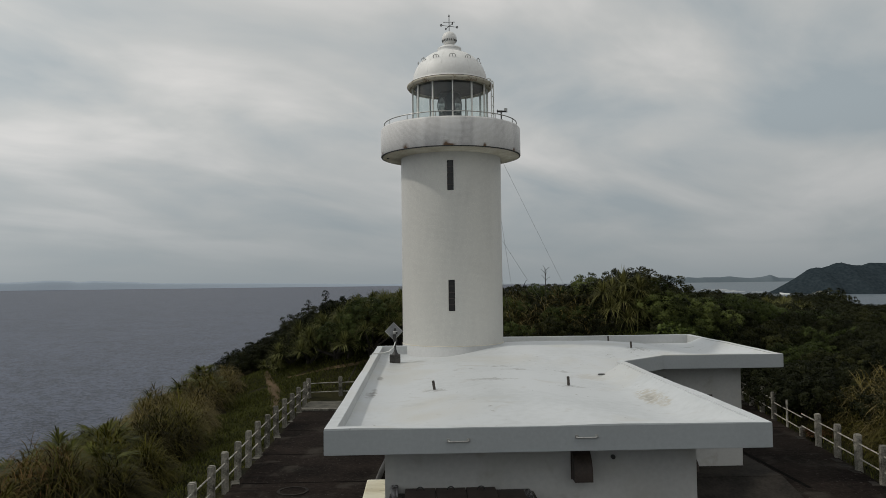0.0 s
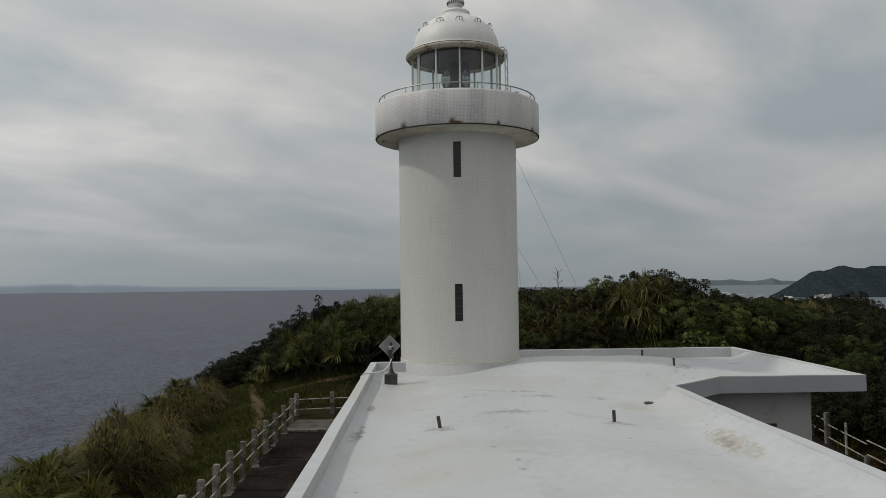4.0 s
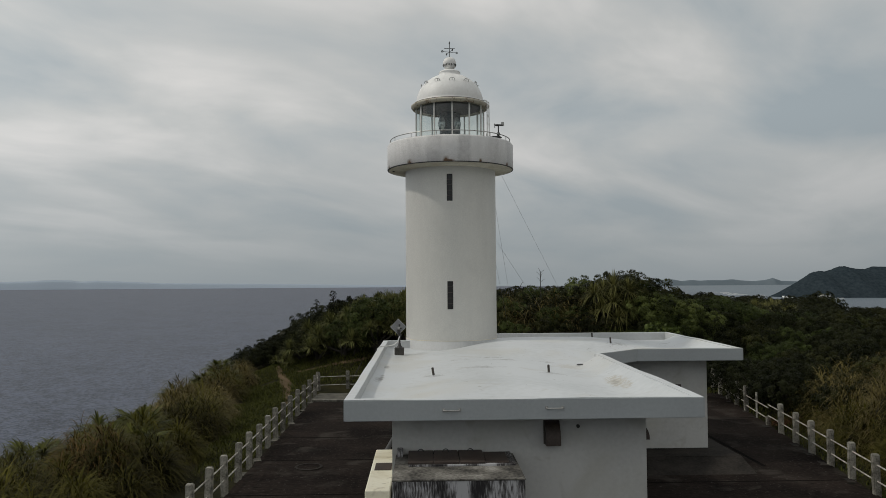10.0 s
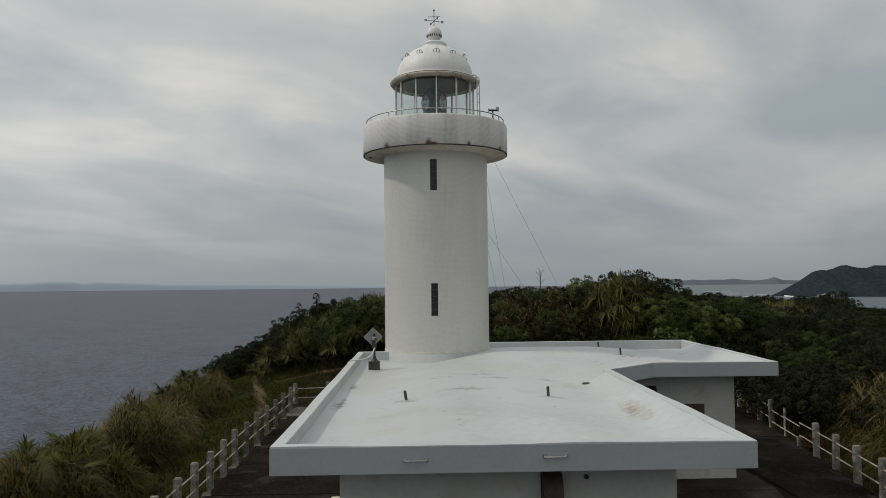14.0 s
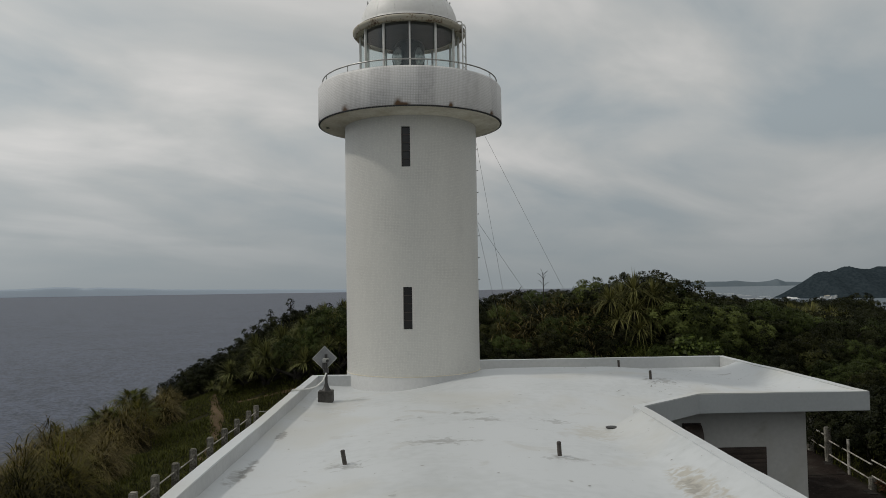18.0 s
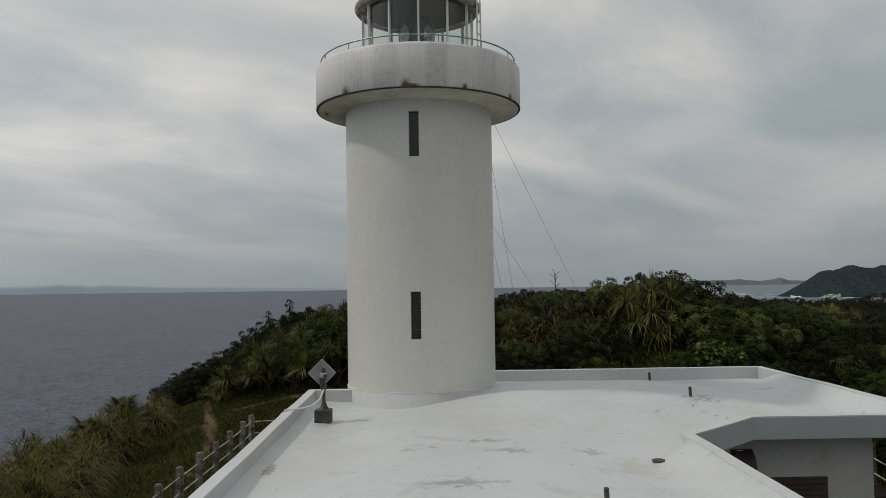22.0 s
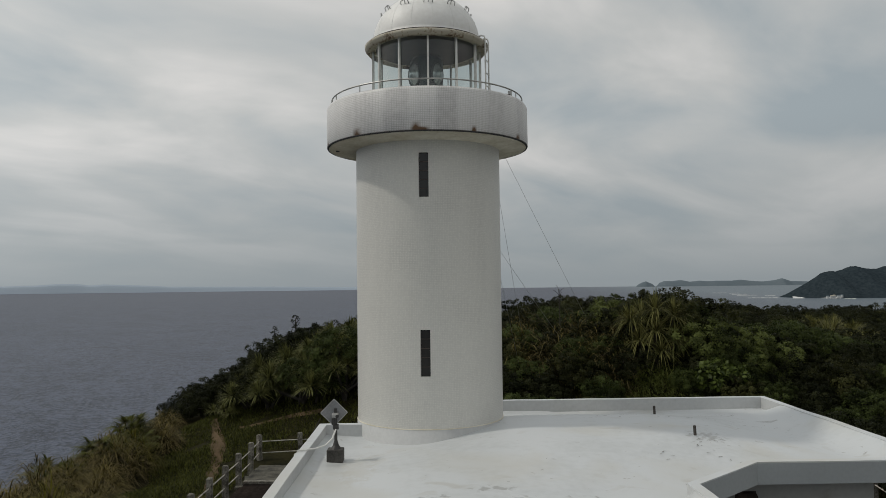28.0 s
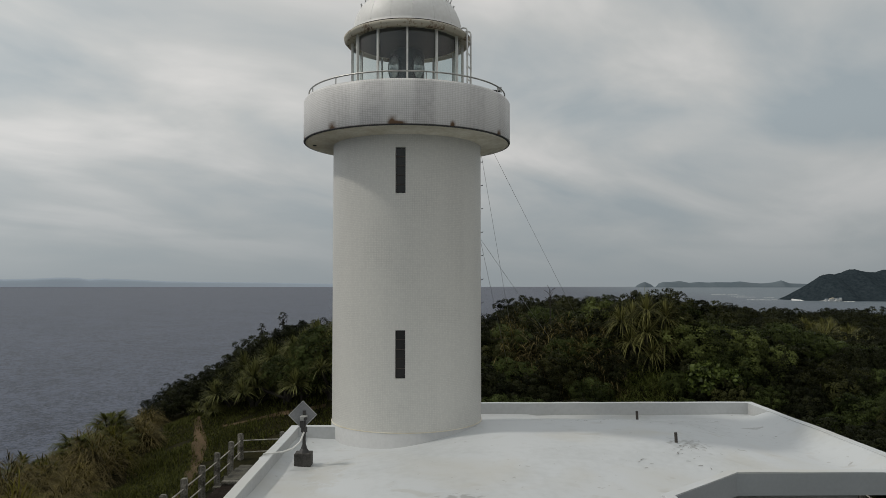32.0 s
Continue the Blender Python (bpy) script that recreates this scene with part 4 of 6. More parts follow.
# lantern
LR, EAVE = 1.08, 10.33
part("lantern_base", lathe_bm([(LR - 0.1, 8.45), (LR + 0.02, 8.45), (LR + 0.02, 8.95), (LR - 0.1, 8.97)], 48), "whitesteel", tower, smooth=True)
glass = part("lantern_glass", lathe_bm([(LR - 0.02, 8.96), (LR - 0.02, EAVE)], 48), "glass", tower, "curved clear lantern glass", smooth=True)
glass.visible_shadow = False
for k in range(12):
    a = BASE + 0.025 + 2 * math.pi * k / 12
    part("mullion", box_bm(-0.025, 0.025, -0.017, 0.017, 8.95, EAVE + 0.02, 0.006), "whitesteel", tower, at=pose(LR * math.cos(a), LR * math.sin(a), 0, 0, 0, math.degrees(a)))
part("sill_ring", lathe_bm([(LR - 0.05, 9.28), (LR + 0.025, 9.28), (LR + 0.025, 9.31), (LR - 0.05, 9.31)], 48), "whitesteel", tower, smooth=True)
part("eave_gutter", lathe_bm([(LR - 0.06, EAVE + 0.0), (1.14, EAVE + 0.0), (1.15, EAVE - 0.025), (1.19, EAVE - 0.03), (1.2, EAVE - 0.01), (1.235, EAVE + 0.02), (1.245, EAVE + 0.065), (1.22, EAVE + 0.085), (1.14, EAVE + 0.12), (1.05, EAVE + 0.13)], 72), "rusty", tower, "cream gutter ring with rust holes", smooth=True)
part("gutter_seam", lathe_bm([(1.12, EAVE + 0.118), (1.165, EAVE + 0.112), (1.172, EAVE + 0.122), (1.12, EAVE + 0.13)], 72), "rustpipe", tower, "dark rusted seam under the dome", smooth=True)
part("lantern_ceiling", lathe_bm([(LR - 0.05, EAVE + 0.002), (0.5, EAVE + 0.07), (0.0, EAVE + 0.09)], 48), "dark", tower, smooth=True)
dome_prof = [(1.13, EAVE + 0.10), (1.10, EAVE + 0.125)] + [(1.075 * math.cos(t) ** 0.95, EAVE + 0.14 + 0.96 * math.sin(t)) for t in np.linspace(0.0, 1.18, 16)]
part("dome", lathe_bm(dome_prof + [(0.0, dome_prof[-1][1] + 0.01)], 72), "dome", tower, "white painted dome", smooth=True)
for k in range(16):
    a = BASE + 0.12 + 2 * math.pi * k / 16
    seam = tube_bm([((r_ - 0.0012) * math.cos(a), (r_ - 0.0012) * math.sin(a), z_) for r_, z_ in dome_prof[2:]], 0.003, 4)
    for r_, z_ in dome_prof[3:-1]:
        box_bm(r_ * math.cos(a) - 0.007, r_ * math.cos(a) + 0.007, r_ * math.sin(a) - 0.007, r_ * math.sin(a) + 0.007, z_ - 0.005, z_ + 0.005, bm=seam)
    part("dome_seam", seam, "dome", tower)
zc = 11.36
part("dome_cap", lathe_bm([(0.47, zc - 0.18), (0.48, zc - 0.10), (0.45, zc - 0.07), (0.38, zc - 0.04), (0.36, zc + 0.03), (0.33, zc + 0.10), (0.35, zc + 0.12), (0.34, zc + 0.15), (0.25, zc + 0.2), (0.14, zc + 0.23), (0.0, zc + 0.24)], 40), "dome", tower, "stepped cap ring", smooth=True)
ball = part("vent_ball", lathe_bm([(0.001, 11.57)] + [(0.215 * math.sin(t), 11.795 - 0.215 * math.cos(t)) for t in np.linspace(0.25, math.pi - 0.05, 18)] + [(0.0, 12.011)], 32), "dome", tower, "white ball finial with vent slots", smooth=True)
for k in range(24):
    a = 2 * math.pi * k / 24
    part("vent_slot", box_bm(-0.006, 0.01, -0.009, 0.009, -0.03, 0.03), "dark", ball, at=pose(0.203 * math.cos(a), 0.203 * math.sin(a), 11.725, 0, 18, math.degrees(a)))
vane = part("weather_vane", tube_bm([(0, 0, 12.0), (0, 0, 12.46)], 0.012, 6), "dark", tower, "dark iron weather vane")
for k in range(4):
    a = math.pi / 2 * k + 0.35
    arm = part("vane_arm", tube_bm([(0, 0, 12.17), (0.24 * math.cos(a), 0.24 * math.sin(a), 12.17)], 0.008, 5), "dark", vane)
    part("vane_letter", lathe_bm([(0.018, -0.01), (0.035, -0.01), (0.035, 0.01), (0.018, 0.01), (0.018, -0.01)], 10), "dark", arm, at=pose(0.25 * math.cos(a), 0.25 * math.sin(a), 12.17, 90, 0, math.degrees(a)))
part("vane_arrow", tube_bm([(-0.17, -0.05, 12.27), (0.17, 0.05, 12.31)], 0.009, 5), "dark", vane)
part("vane_tip", lathe_bm([(0.0, 12.53), (0.028, 12.46), (0.012, 12.45), (0.0, 12.44)], 8), "dark", vane)
for k in range(12):
    a = BASE + 0.05 + 2 * math.pi * k / 12
    hook = tube_bm([(0.845, -0.075, 11.01), (0.89, -0.085, 11.03), (0.915, -0.075, 11.08), (0.905, -0.035, 11.105), (0.905, 0.035, 11.105), (0.915, 0.075, 11.08), (0.89, 0.085, 11.03), (0.845, 0.075, 11.01)], 0.010, 5)
    tube_bm([(0.905, 0, 11.105), (0.845, 0, 10.95)], 0.010, 5, hook)
    part("dome_hook", hook, "steel", tower, at=pose(0, 0, 0, 0, 0, math.degrees(a)))
lad = thing("lantern_ladder", "narrow white steel ladder fixed to the lantern eave", "ladder", at=(AX, AY, 0))
for s in (-0.11, 0.11):
    part("rail", tube_bm([(1.27, s, 8.5), (1.27, s, 10.42), (1.25, s, 10.47), (1.19, s, 10.49), (1.12, s, 10.47)], 0.016, 6), "whitesteel", lad)
for z in np.arange(8.75, 10.5, 0.25):
    part("rung", tube_bm([(1.27, -0.11, z), (1.27, 0.11, z)], 0.011, 6), "whitesteel", lad)
lad.matrix_world = pose(AX, AY, 0, 0, 0, -21)
lamp = thing("lighthouse_lamp", "dark rotating lamp with two round glass lenses on a pedestal", "lamp", at=(AX, AY, 8.5))
part("pedestal", lathe_bm([(0.0, 0), (0.26, 0), (0.2, 0.08), (0.17, 0.5), (0.2, 0.7), (0.0, 0.72)], 24), "dark", lamp, smooth=True)
part("housing", lathe_bm([(0.0, 0.68), (0.31, 0.68), (0.33, 0.72), (0.33, 1.62), (0.28, 1.70), (0.0, 1.72)], 28), "drum", lamp, "dark grey-green lamp drum", smooth=True)
for s in (-1, 1):
    lens = part("lens", lathe_bm([(0.0, 0.10), (0.04, 0.095), (0.05, 0.075), (0.08, 0.065), (0.09, 0.045), (0.12, 0.035), (0.13, 0.015), (0.155, 0.0), (0.155, -0.06), (0.0, -0.06)], 28), "lensglass", lamp, "tall ribbed glass lens", smooth=True, at=pose(s * 0.235 - 0.02, -0.25, 1.30, 90, 0, s * 38) @ Matrix.Diagonal((0.85, 1.5, 1, 1)))
    part("lens_rim", lathe_bm([(0.150, -0.07), (0.168, -0.07), (0.168, 0.012), (0.150, 0.012), (0.150, -0.07)], 28), "drum", lens)
MX, MY = 4.05, 20.6
gmast = thing("guyed_mast", "slim grey steel mast with cross arm, held by guy wires", "mast", at=(MX, MY, 0))
gz0 = float(ground_z(MX, MY))
part("pole", tube_bm([(0, 0, gz0 - 0.1), (0, 0, 11.2)], 0.045, 10), "steel", gmast)
part("foot", lathe_bm([(0.0, gz0 - 0.1), (0.3, gz0 - 0.1), (0.28, gz0 + 0.12), (0.0, gz0 + 0.14)], 16), "soffit", gmast, "round concrete foot")
part("cross_arm", tube_bm([(-0.12, 0, 11.07), (0.65, 0, 11.03)], 0.022, 8), "dark", gmast)
part("arm_brace", tube_bm([(0.02, 0, 10.7), (0.5, 0, 11.03)], 0.014, 6), "steel", gmast)
part("junction_box", box_bm(0.23, 0.59, -0.07, 0.07, 10.97, 11.09, 0.012), "dark", gmast)
for k in range(26):
    z, s = 7.17 + 0.3625 * (k - 16), -1 if k % 2 else 1
    part("step_peg", tube_bm([(0, 0, z), (0.155 * s, 0, z), (0.16 * s, 0, z + 0.02)], 0.012, 5), "dark", gmast)
wind = thing("anemometer", "small grey propeller anemometer with a tail fin on a mast arm", "instrument", at=(4.55, MY, 11.05))
part("pole", tube_bm([(0, 0, 0), (0, 0, 0.5)], 0.026, 8), "dark", wind)
part("collar", lathe_bm([(0.0, 0.06), (0.055, 0.06), (0.07, 0.12), (0.05, 0.2), (0.0, 0.2)], 12), "dark", wind)
part("body", lathe_bm([(0.0, -0.16), (0.035, -0.14), (0.045, -0.05), (0.036, 0.1), (0.02, 0.2), (0.0, 0.2)], 12), "dark", wind, at=pose(0, 0, 0.52, 0, 90, 0))
part("tail_fin", box_bm(0.13, 0.26, -0.008, 0.008, 0.49, 0.66), "steel", wind, at=pose(0, 0, 0, 0, 0, 12))
for s in (0.6, 2.7, 4.8):
    part("blade", tube_bm([(-0.16, 0, 0.52), (-0.16, 0.11 * math.cos(s), 0.52 + 0.11 * math.sin(s))], 0.014, 5), "dark", wind)

for top, low in ((10.63, (10.5, 33.0, 2.0)), (10.25, (6.34, 30.0, 2.0)), (7.08, (8.6, 30.0, 2.0)), (7.3, (5.7, 27.0, 2.0))):
    a, c = Vector((MX, MY, top)), Vector(low)
    pts = [a.lerp(c, t) - Vector((0, 0, 0.03 * math.sin(math.pi * t))) for t in np.linspace(0, 1, 9)]
    wire = thing("guy_wire", "thin dark steel guy wire running from the mast to the slope", "wire", "guy wires")
    part("cable", tube_bm(pts, 0.0048, 5), "steel", wire)
    low_z = float(ground_z(c.x, c.y))
    part("anchor", tube_bm([(c.x, c.y, low_z - 0.1), tuple(pts[-1])], 0.012, 6), "steel", wire)

# ---- roof aerial ----
aerial = thing("roof_aerial", "diamond-shaped grey reflector aerial on a pole and a concrete foot", "antenna", at=(0.565, 9.62, 2.755))
part("foot", box_bm(-0.14, 0.125, -0.12, 0.12, -0.01, 0.2, 0.012), "footgrey", aerial, "dark stained concrete block")
part("cone", lathe_bm([(0.0, 0.19), (0.095, 0.2), (0.05, 0.26), (0.03, 0.33), (0.0, 0.33)], 14), "dark", aerial)
part("pole", tube_bm([(0, 0, 0.3), (0, 0, 0.86)], 0.027, 10), "dark", aerial)
part("collar", lathe_bm([(0.0, 0.52), (0.05, 0.52), (0.05, 0.6), (0.0, 0.6)], 12), "dark", aerial)
bm = box_bm(-0.16, 0.16, -0.008, 0.008, -0.16, 0.16, 0.006)
pl = part("reflector", bm, "plate", aerial, "square grey reflector plate standing on a corner", at=pose(-0.035, 0.06, 0.78, -8, 45, 0))
for s in (-1, 1):
    part("rim", box_bm(s * 0.156 - 0.006, s * 0.156 + 0.006, -0.014, 0.0, -0.162, 0.162), "steel", pl)
    part("rim", box_bm(-0.162, 0.162, -0.014, 0.0, s * 0.156 - 0.006, s * 0.156 + 0.006), "steel", pl)
part("feed_box", box_bm(-0.05, 0.055, -0.13, 0.02, 0.72, 0.79, 0.012), "steel", aerial, "small grey feed box")
part("feed_eye", lathe_bm([(0.0, 0.02), (0.025, 0.02), (0.03, 0.0), (0.03, -0.04), (0.0, -0.04)], 12), "dark", aerial, at=pose(0.04, -0.135, 0.75, 90, 0, 0))
part("clamp", box_bm(-0.06, 0.0, -0.08, 0.05, 0.60, 0.71, 0.01), "dark", aerial)
cab = thing("aerial_cable", "pale grey cable looping from the aerial over the parapet", "cable")
part("sheath", tube_bm([(0.57, 9.58, 3.28), (0.52, 9.50, 3.14), (0.42, 9.40, 3.06), (0.28, 9.30, 3.03), (0.12, 9.22, 3.03), (0.02, 9.18, 3.03), (-0.03, 9.16, 2.98), (-0.035, 9.16, 2.72)], 0.014, 8), "whitesteel", cab, smooth=True)

# ---- cistern, store box in front of the wall ----
cis = thing("concrete_cistern", "black-streaked white concrete cistern built against the station wall", "cistern")
part("tank_body", box_bm(0.79, 2.70, -0.86, 0.715, -0.05, 1.972, 0.012), "stained", cis)
part("tank_top", box_bm(0.782, 2.708, -0.868, 0.715, 1.968, 2.0, 0.012), "stainedtop", cis, "grey stained concrete top slab")
part("upstand", box_bm(1.0, 2.66, -0.12, 0.71, 1.99, 2.03, 0.01), "stained", cis)
for k, (x0, x1) in enumerate(((0.99, 1.39), (1.40, 1.79), (1.80, 2.19))):
    lid = part("lid", box_bm(x0, x1, -0.11, 0.70, 2.03, 2.065, 0.006), "brown", cis, "brown steel lid with a ring handle")
    xm = (x0 + x1) / 2
    part("ring_handle", tube_bm([(xm + 0.05 * math.cos(t), 0.58, 2.06 + 0.05 * math.sin(t)) for t in np.linspace(0, math.pi, 9)], 0.008, 5), "dark", lid)
part("lid", box_bm(2.20, 2.56, -0.06, 0.62, 2.02, 2.045, 0.006), "brown", cis, "brown steel lid")
part("stump", box_bm(0.80, 0.90, 0.52, 0.70, 1.99, 2.12, 0.02), "stained", cis)
box = thing("cream_store_box", "cream painted low concrete box with a dark hatch", "box")
part("body", box_bm(0.29, 0.70, 0.42, 3.35, -0.05, 1.5, 0.02), "cream", box)
part("front_step", box_bm(0.295, 0.825, 0.05, 0.45, -0.05, 1.2, 0.02), "cream", box)
part("hatch", box_bm(0.36, 0.66, 1.7, 2.2, 1.49, 1.512), "brown", box, "dark brown hatch cover")

# ---- paving, kerbs, railings ----
def paving():
    bm = bmesh.new()
    left = [(-3.28, y) for y in (-30, -10, 0, 10, 19.6)]
    right = [(right_edge(y) + 0.02, y) for y in (21, 15, 10, 5, 0, -10, -30)]
    pts = left + [(-1.0, 19.75), (4, 20.5)] + right
    top = [bm.verts.new((x, y, 0.0)) for x, y in pts]
    low = [bm.verts.new((x, y, -0.12)) for x, y in pts]
    bm.faces.new(top)
    for k in range(len(pts)):
        bm.faces.new((top[k], top[(k + 1) % len(pts)], low[(k + 1) % len(pts)], low[k]))
    bmesh.ops.recalc_face_normals(bm, faces=bm.faces[:])
    me = bpy.data.meshes.new("pavement")
    bm.to_mesh(me)
    bm.free()
    me.materials.append(MAT["asphalt"])
    return me


yard = tagged(new("pavement", paving()), "dark algae-stained concrete yard with fine joints", "pavement", kind="structure")
bm = bmesh.new()
for x0, x1, y in ((-3.25, 0.7, 11.85), (-3.25, 0.7, 15.2), (-3.25, 0.7, 8.9), (-3.25, 0.7, 5.6), (9.1, 12.7, 14.3), (5.0, 11.6, 6.2)):
    box_bm(x0, x1, y - 0.02, y + 0.02, -0.004, 0.004, bm=bm)
part("joint", bm, "joint", yard)
apron = thing("building_apron", "pale concrete apron strip along the station wall", "paving", kind="structure")
bm = box_bm(4.9, 9.5, 7.8, 13.9, -0.05, 0.235, 0.015)
for v in bm.verts:
    if v.co.y < 7.9 and v.co.z < 0.1:
        v.co.y -= 1.1
part("slab", bm, "kerbdark", apron)
for x0, x1, y0, y1 in ((9.97, 10.07, 7.6, 14.6),):
    part("drain_channel", box_bm(x0, x1, y0, y1, -0.004, 0.005), "joint", apron)
step = thing("concrete_steps", "pale worn concrete steps at the end of the yard", "steps", kind="structure")
for y0, y1, z, mt in ((18.8, 18.98, 0.07, "concrete"), (18.98, 20.45, 0.062, "kerb"), (20.47, 21.5, 0.02, "kerb")):
    part("tread", box_bm(-3.26, -0.6, y0, y1, -0.15, z, 0.02), mt, step)
stick = thing("wooden_stick", "thin weathered stick leaning over the back railing", "stick")
part("shaft", tube_bm([(-2.15, 21.5, 0.02), (-1.85, 21.7, 0.62), (-1.5, 21.95, 1.25)], 0.018, 6), "bark", stick)
mh = thing("manhole_cover", "round iron manhole cover in the dark yard", "manhole", at=(-1.77, 8.15, 0.0))
part("ring", lathe_bm([(0.30, -0.02), (0.36, -0.02), (0.36, 0.02), (0.30, 0.02), (0.30, -0.02)], 32), "kerbdark", mh)
part("plate", lathe_bm([(0.0, 0.008), (0.30, 0.008), (0.30, -0.01)], 32), "asphalt", mh)
mh2 = copy_thing(mh, pose(0.2, 6.9, 0.0))
gut = thing("rain_gutter", "dark bent drain pipe lying along the station wall", "pipe")
part("pipe", tube_bm([(0.62, 12.2, 0.5), (0.55, 12.0, 0.15), (0.35, 11.5, 0.1), (0.2, 9.5, 0.1), (0.15, 8.6, 0.08)], 0.07, 8), "dark", gut, smooth=True)


def post_mesh(h, seed):
    rnd = random.Random(seed)
    bm = box_bm(-0.075, 0.075, -0.075, 0.075, -0.15, h, 0.0)
    bmesh.ops.subdivide_edges(bm, edges=[e for e in bm.edges if abs(e.verts[0].co.z - e.verts[1].co.z) > 0.3], cuts=4)
    bmesh.ops.bevel(bm, geom=[e for e in bm.edges if e.is_boundary or e.calc_face_angle(0) > 0.5], offset=0.018, segments=2, affect="EDGES")
    for v in bm.verts:
        v.co.x += rnd.uniform(-0.006, 0.006)
        v.co.y += rnd.uniform(-0.006, 0.006)
    for v in bm.verts:
        if v.co.z > h - 0.03:
            v.co.z -= 0.25 * (abs(v.co.x) + abs(v.co.y))
    me = bpy.data.meshes.new("post")
    bm.to_mesh(me)
    bm.free()
    me.materials.append(MAT["concrete"])
    return me


POSTS = [post_mesh(0.92, s) for s in range(4)]


def railing(points, label, skip=(), rails=((0.30,), (0.66,))):
    """Concrete posts joined by two steel bars."""
    f = thing("railing", label, "railing")
    for k, (x, y) in enumerate(points):
        a = math.degrees(math.atan2(points[min(k + 1, len(points) - 1)][1] - points[max(k - 1, 0)][1], points[min(k + 1, len(points) - 1)][0] - points[max(k - 1, 0)][0]))
        low = -0.62 if k in skip else 0.0
        if skip and k == skip[0]:
            part("steel_post", tube_bm([(x, y, -0.1), (x, y, 0.86)], 0.035, 8), "railsteel", f, "thin steel post in place of a concrete one")
        else:
            child("post", POSTS[(k * 7) % 4], f, at=pose(x, y, low + 0.02 * math.sin(k * 2.1), 1.2 * math.sin(k * 3.7), 1.0 * math.cos(k * 2.9), a))
        if k:
            x0, y0 = points[k - 1]
            for (z,) in rails:
                if k in skip:
                    z -= 0.1
                part("rail", tube_bm([(x0, y0, z), (x, y, z + 0.01 * math.sin(k))], 0.017, 8), "railsteel", f)
    return f


left_line = [(-3.36 + 0.03 * math.sin(k * 0.6), 3.29 + (1.245 * k if k < 8 else 9.96 + 1.365 * (k - 8))) for k in range(-6, 14)] + [(-3.36, 21.4), (-2.1, 21.6), (-0.85, 21.8)]
railing(left_line, "weathered white concrete posts with two steel bars, seaward side")
right_line = [(right_edge(y) + 0.02, y) for y in np.arange(21.0, -7.0, -1.335)]
railing(right_line, "weathered white concrete posts with steel bars, one post broken off", skip=(5, 6))
kerb = thing("kerb_stones", "uneven pale kerb stones along the railing foot", "kerb", kind="structure")
rk = random.Random(5)
KERB = []
for s in range(5):
    bm = box_bm(-0.11, 0.11, -0.22, 0.22, -0.12, 0.05, 0.03)
    for v in bm.verts:
        v.co += Vector((rk.uniform(-0.02, 0.02), rk.uniform(-0.03, 0.03), rk.uniform(-0.015, 0.015)))
    me = bpy.data.meshes.new("kerb_stone")
    bm.to_mesh(me)
    bm.free()
    me.materials.append(MAT["kerb"])
    KERB.append(me)
# Darker copies of the stones for the landward side.
DARK_KERB = [me.copy() for me in KERB]
for me in DARK_KERB:
    me.materials[0] = MAT["kerbdark"]
for y in np.arange(-2.0, 19.6, 0.44):
    if rk.random() < 0.45:
        continue
    child("kerb_stone", rk.choice(KERB), kerb, at=pose(-3.30 + rk.uniform(-0.03, 0.06), y, rk.uniform(-0.09, -0.03), 0, 0, rk.uniform(-14, 14)))
for y in np.arange(-1.0, 21.0, 0.55):
    if rk.random() < 0.55:
        continue
    child("kerb_stone", rk.choice(DARK_KERB), kerb, at=pose(right_edge(y) - 0.12 + rk.uniform(-0.05, 0.04), y, rk.uniform(-0.055, -0.04), 0, 0, -9 + rk.uniform(-8, 8)))


# ---- plants ----
RNG = np.random.default_rng(11)


def straps(base, out, up, length, width, droop, seg=5, nod=2.2, reach=0.0):
    """Long leaves as bent strips. base, out, up: n x 3; length, width, droop: n."""
    n = len(base)
    t = np.linspace(0, 1, seg + 1)[None, :, None]
    L = length[:, None, None]
    along = out[:, None, :] * (t * L) + up[:, None, :] * (t * L)
    norm = np.sqrt((out + up) ** 2 @ np.ones(3))[:, None, None]
    along = along / norm
    along[..., 2] -= (droop[:, None] * length[:, None]) * (t[..., 0] ** nod)
    flat = out / np.maximum(np.linalg.norm(out, axis=1), 1e-6)[:, None]
    along += flat[:, None, :] * (reach * droop * length)[:, None, None] * t ** 2
    side = np.stack([-out[:, 1], out[:, 0], np.zeros(n)], 1)
    side /= np.maximum(np.linalg.norm(side, axis=1), 1e-6)[:, None]
    w = width[:, None, None] * np.clip(1.15 - t ** 2.2 * 1.1, 0.06, 1) * 0.5
    mid = base[:, None, :] + along
    V = np.stack([mid - side[:, None, :] * w, mid + side[:, None, :] * w], 2).reshape(-1, 3)
    i = (np.arange(n)[:, None] * (2 * (seg + 1)) + 2 * np.arange(seg)[None, :]).ravel()
    return V, np.stack([i, i + 1, i + 3, i + 2], 1)


def join(parts):
    Vs, Qs, o = [], [], 0
    for V, Q in parts:
        Vs.append(V), Qs.append(Q + o)
        o += len(V)
    return np.concatenate(Vs), np.concatenate(Qs)


def rosette(centre, n, length, width, lean, hang=1.0):
    a = RNG.uniform(0, 2 * np.pi, n)
    el = RNG.uniform(-0.1, 1.45, n)
    out = np.stack([np.cos(a) * np.cos(el), np.sin(a) * np.cos(el), np.zeros(n)], 1) + np.asarray(lean) * 0.3
    up = np.stack([np.zeros(n), np.zeros(n), np.sin(el)], 1)
    base = np.asarray(centre) + out * 0.05
    return straps(base, out, up, length * RNG.uniform(0.75, 1.15, n), width * RNG.uniform(0.8, 1.2, n), hang * (RNG.uniform(0.15, 0.6, n) * np.cos(el) + 0.06))


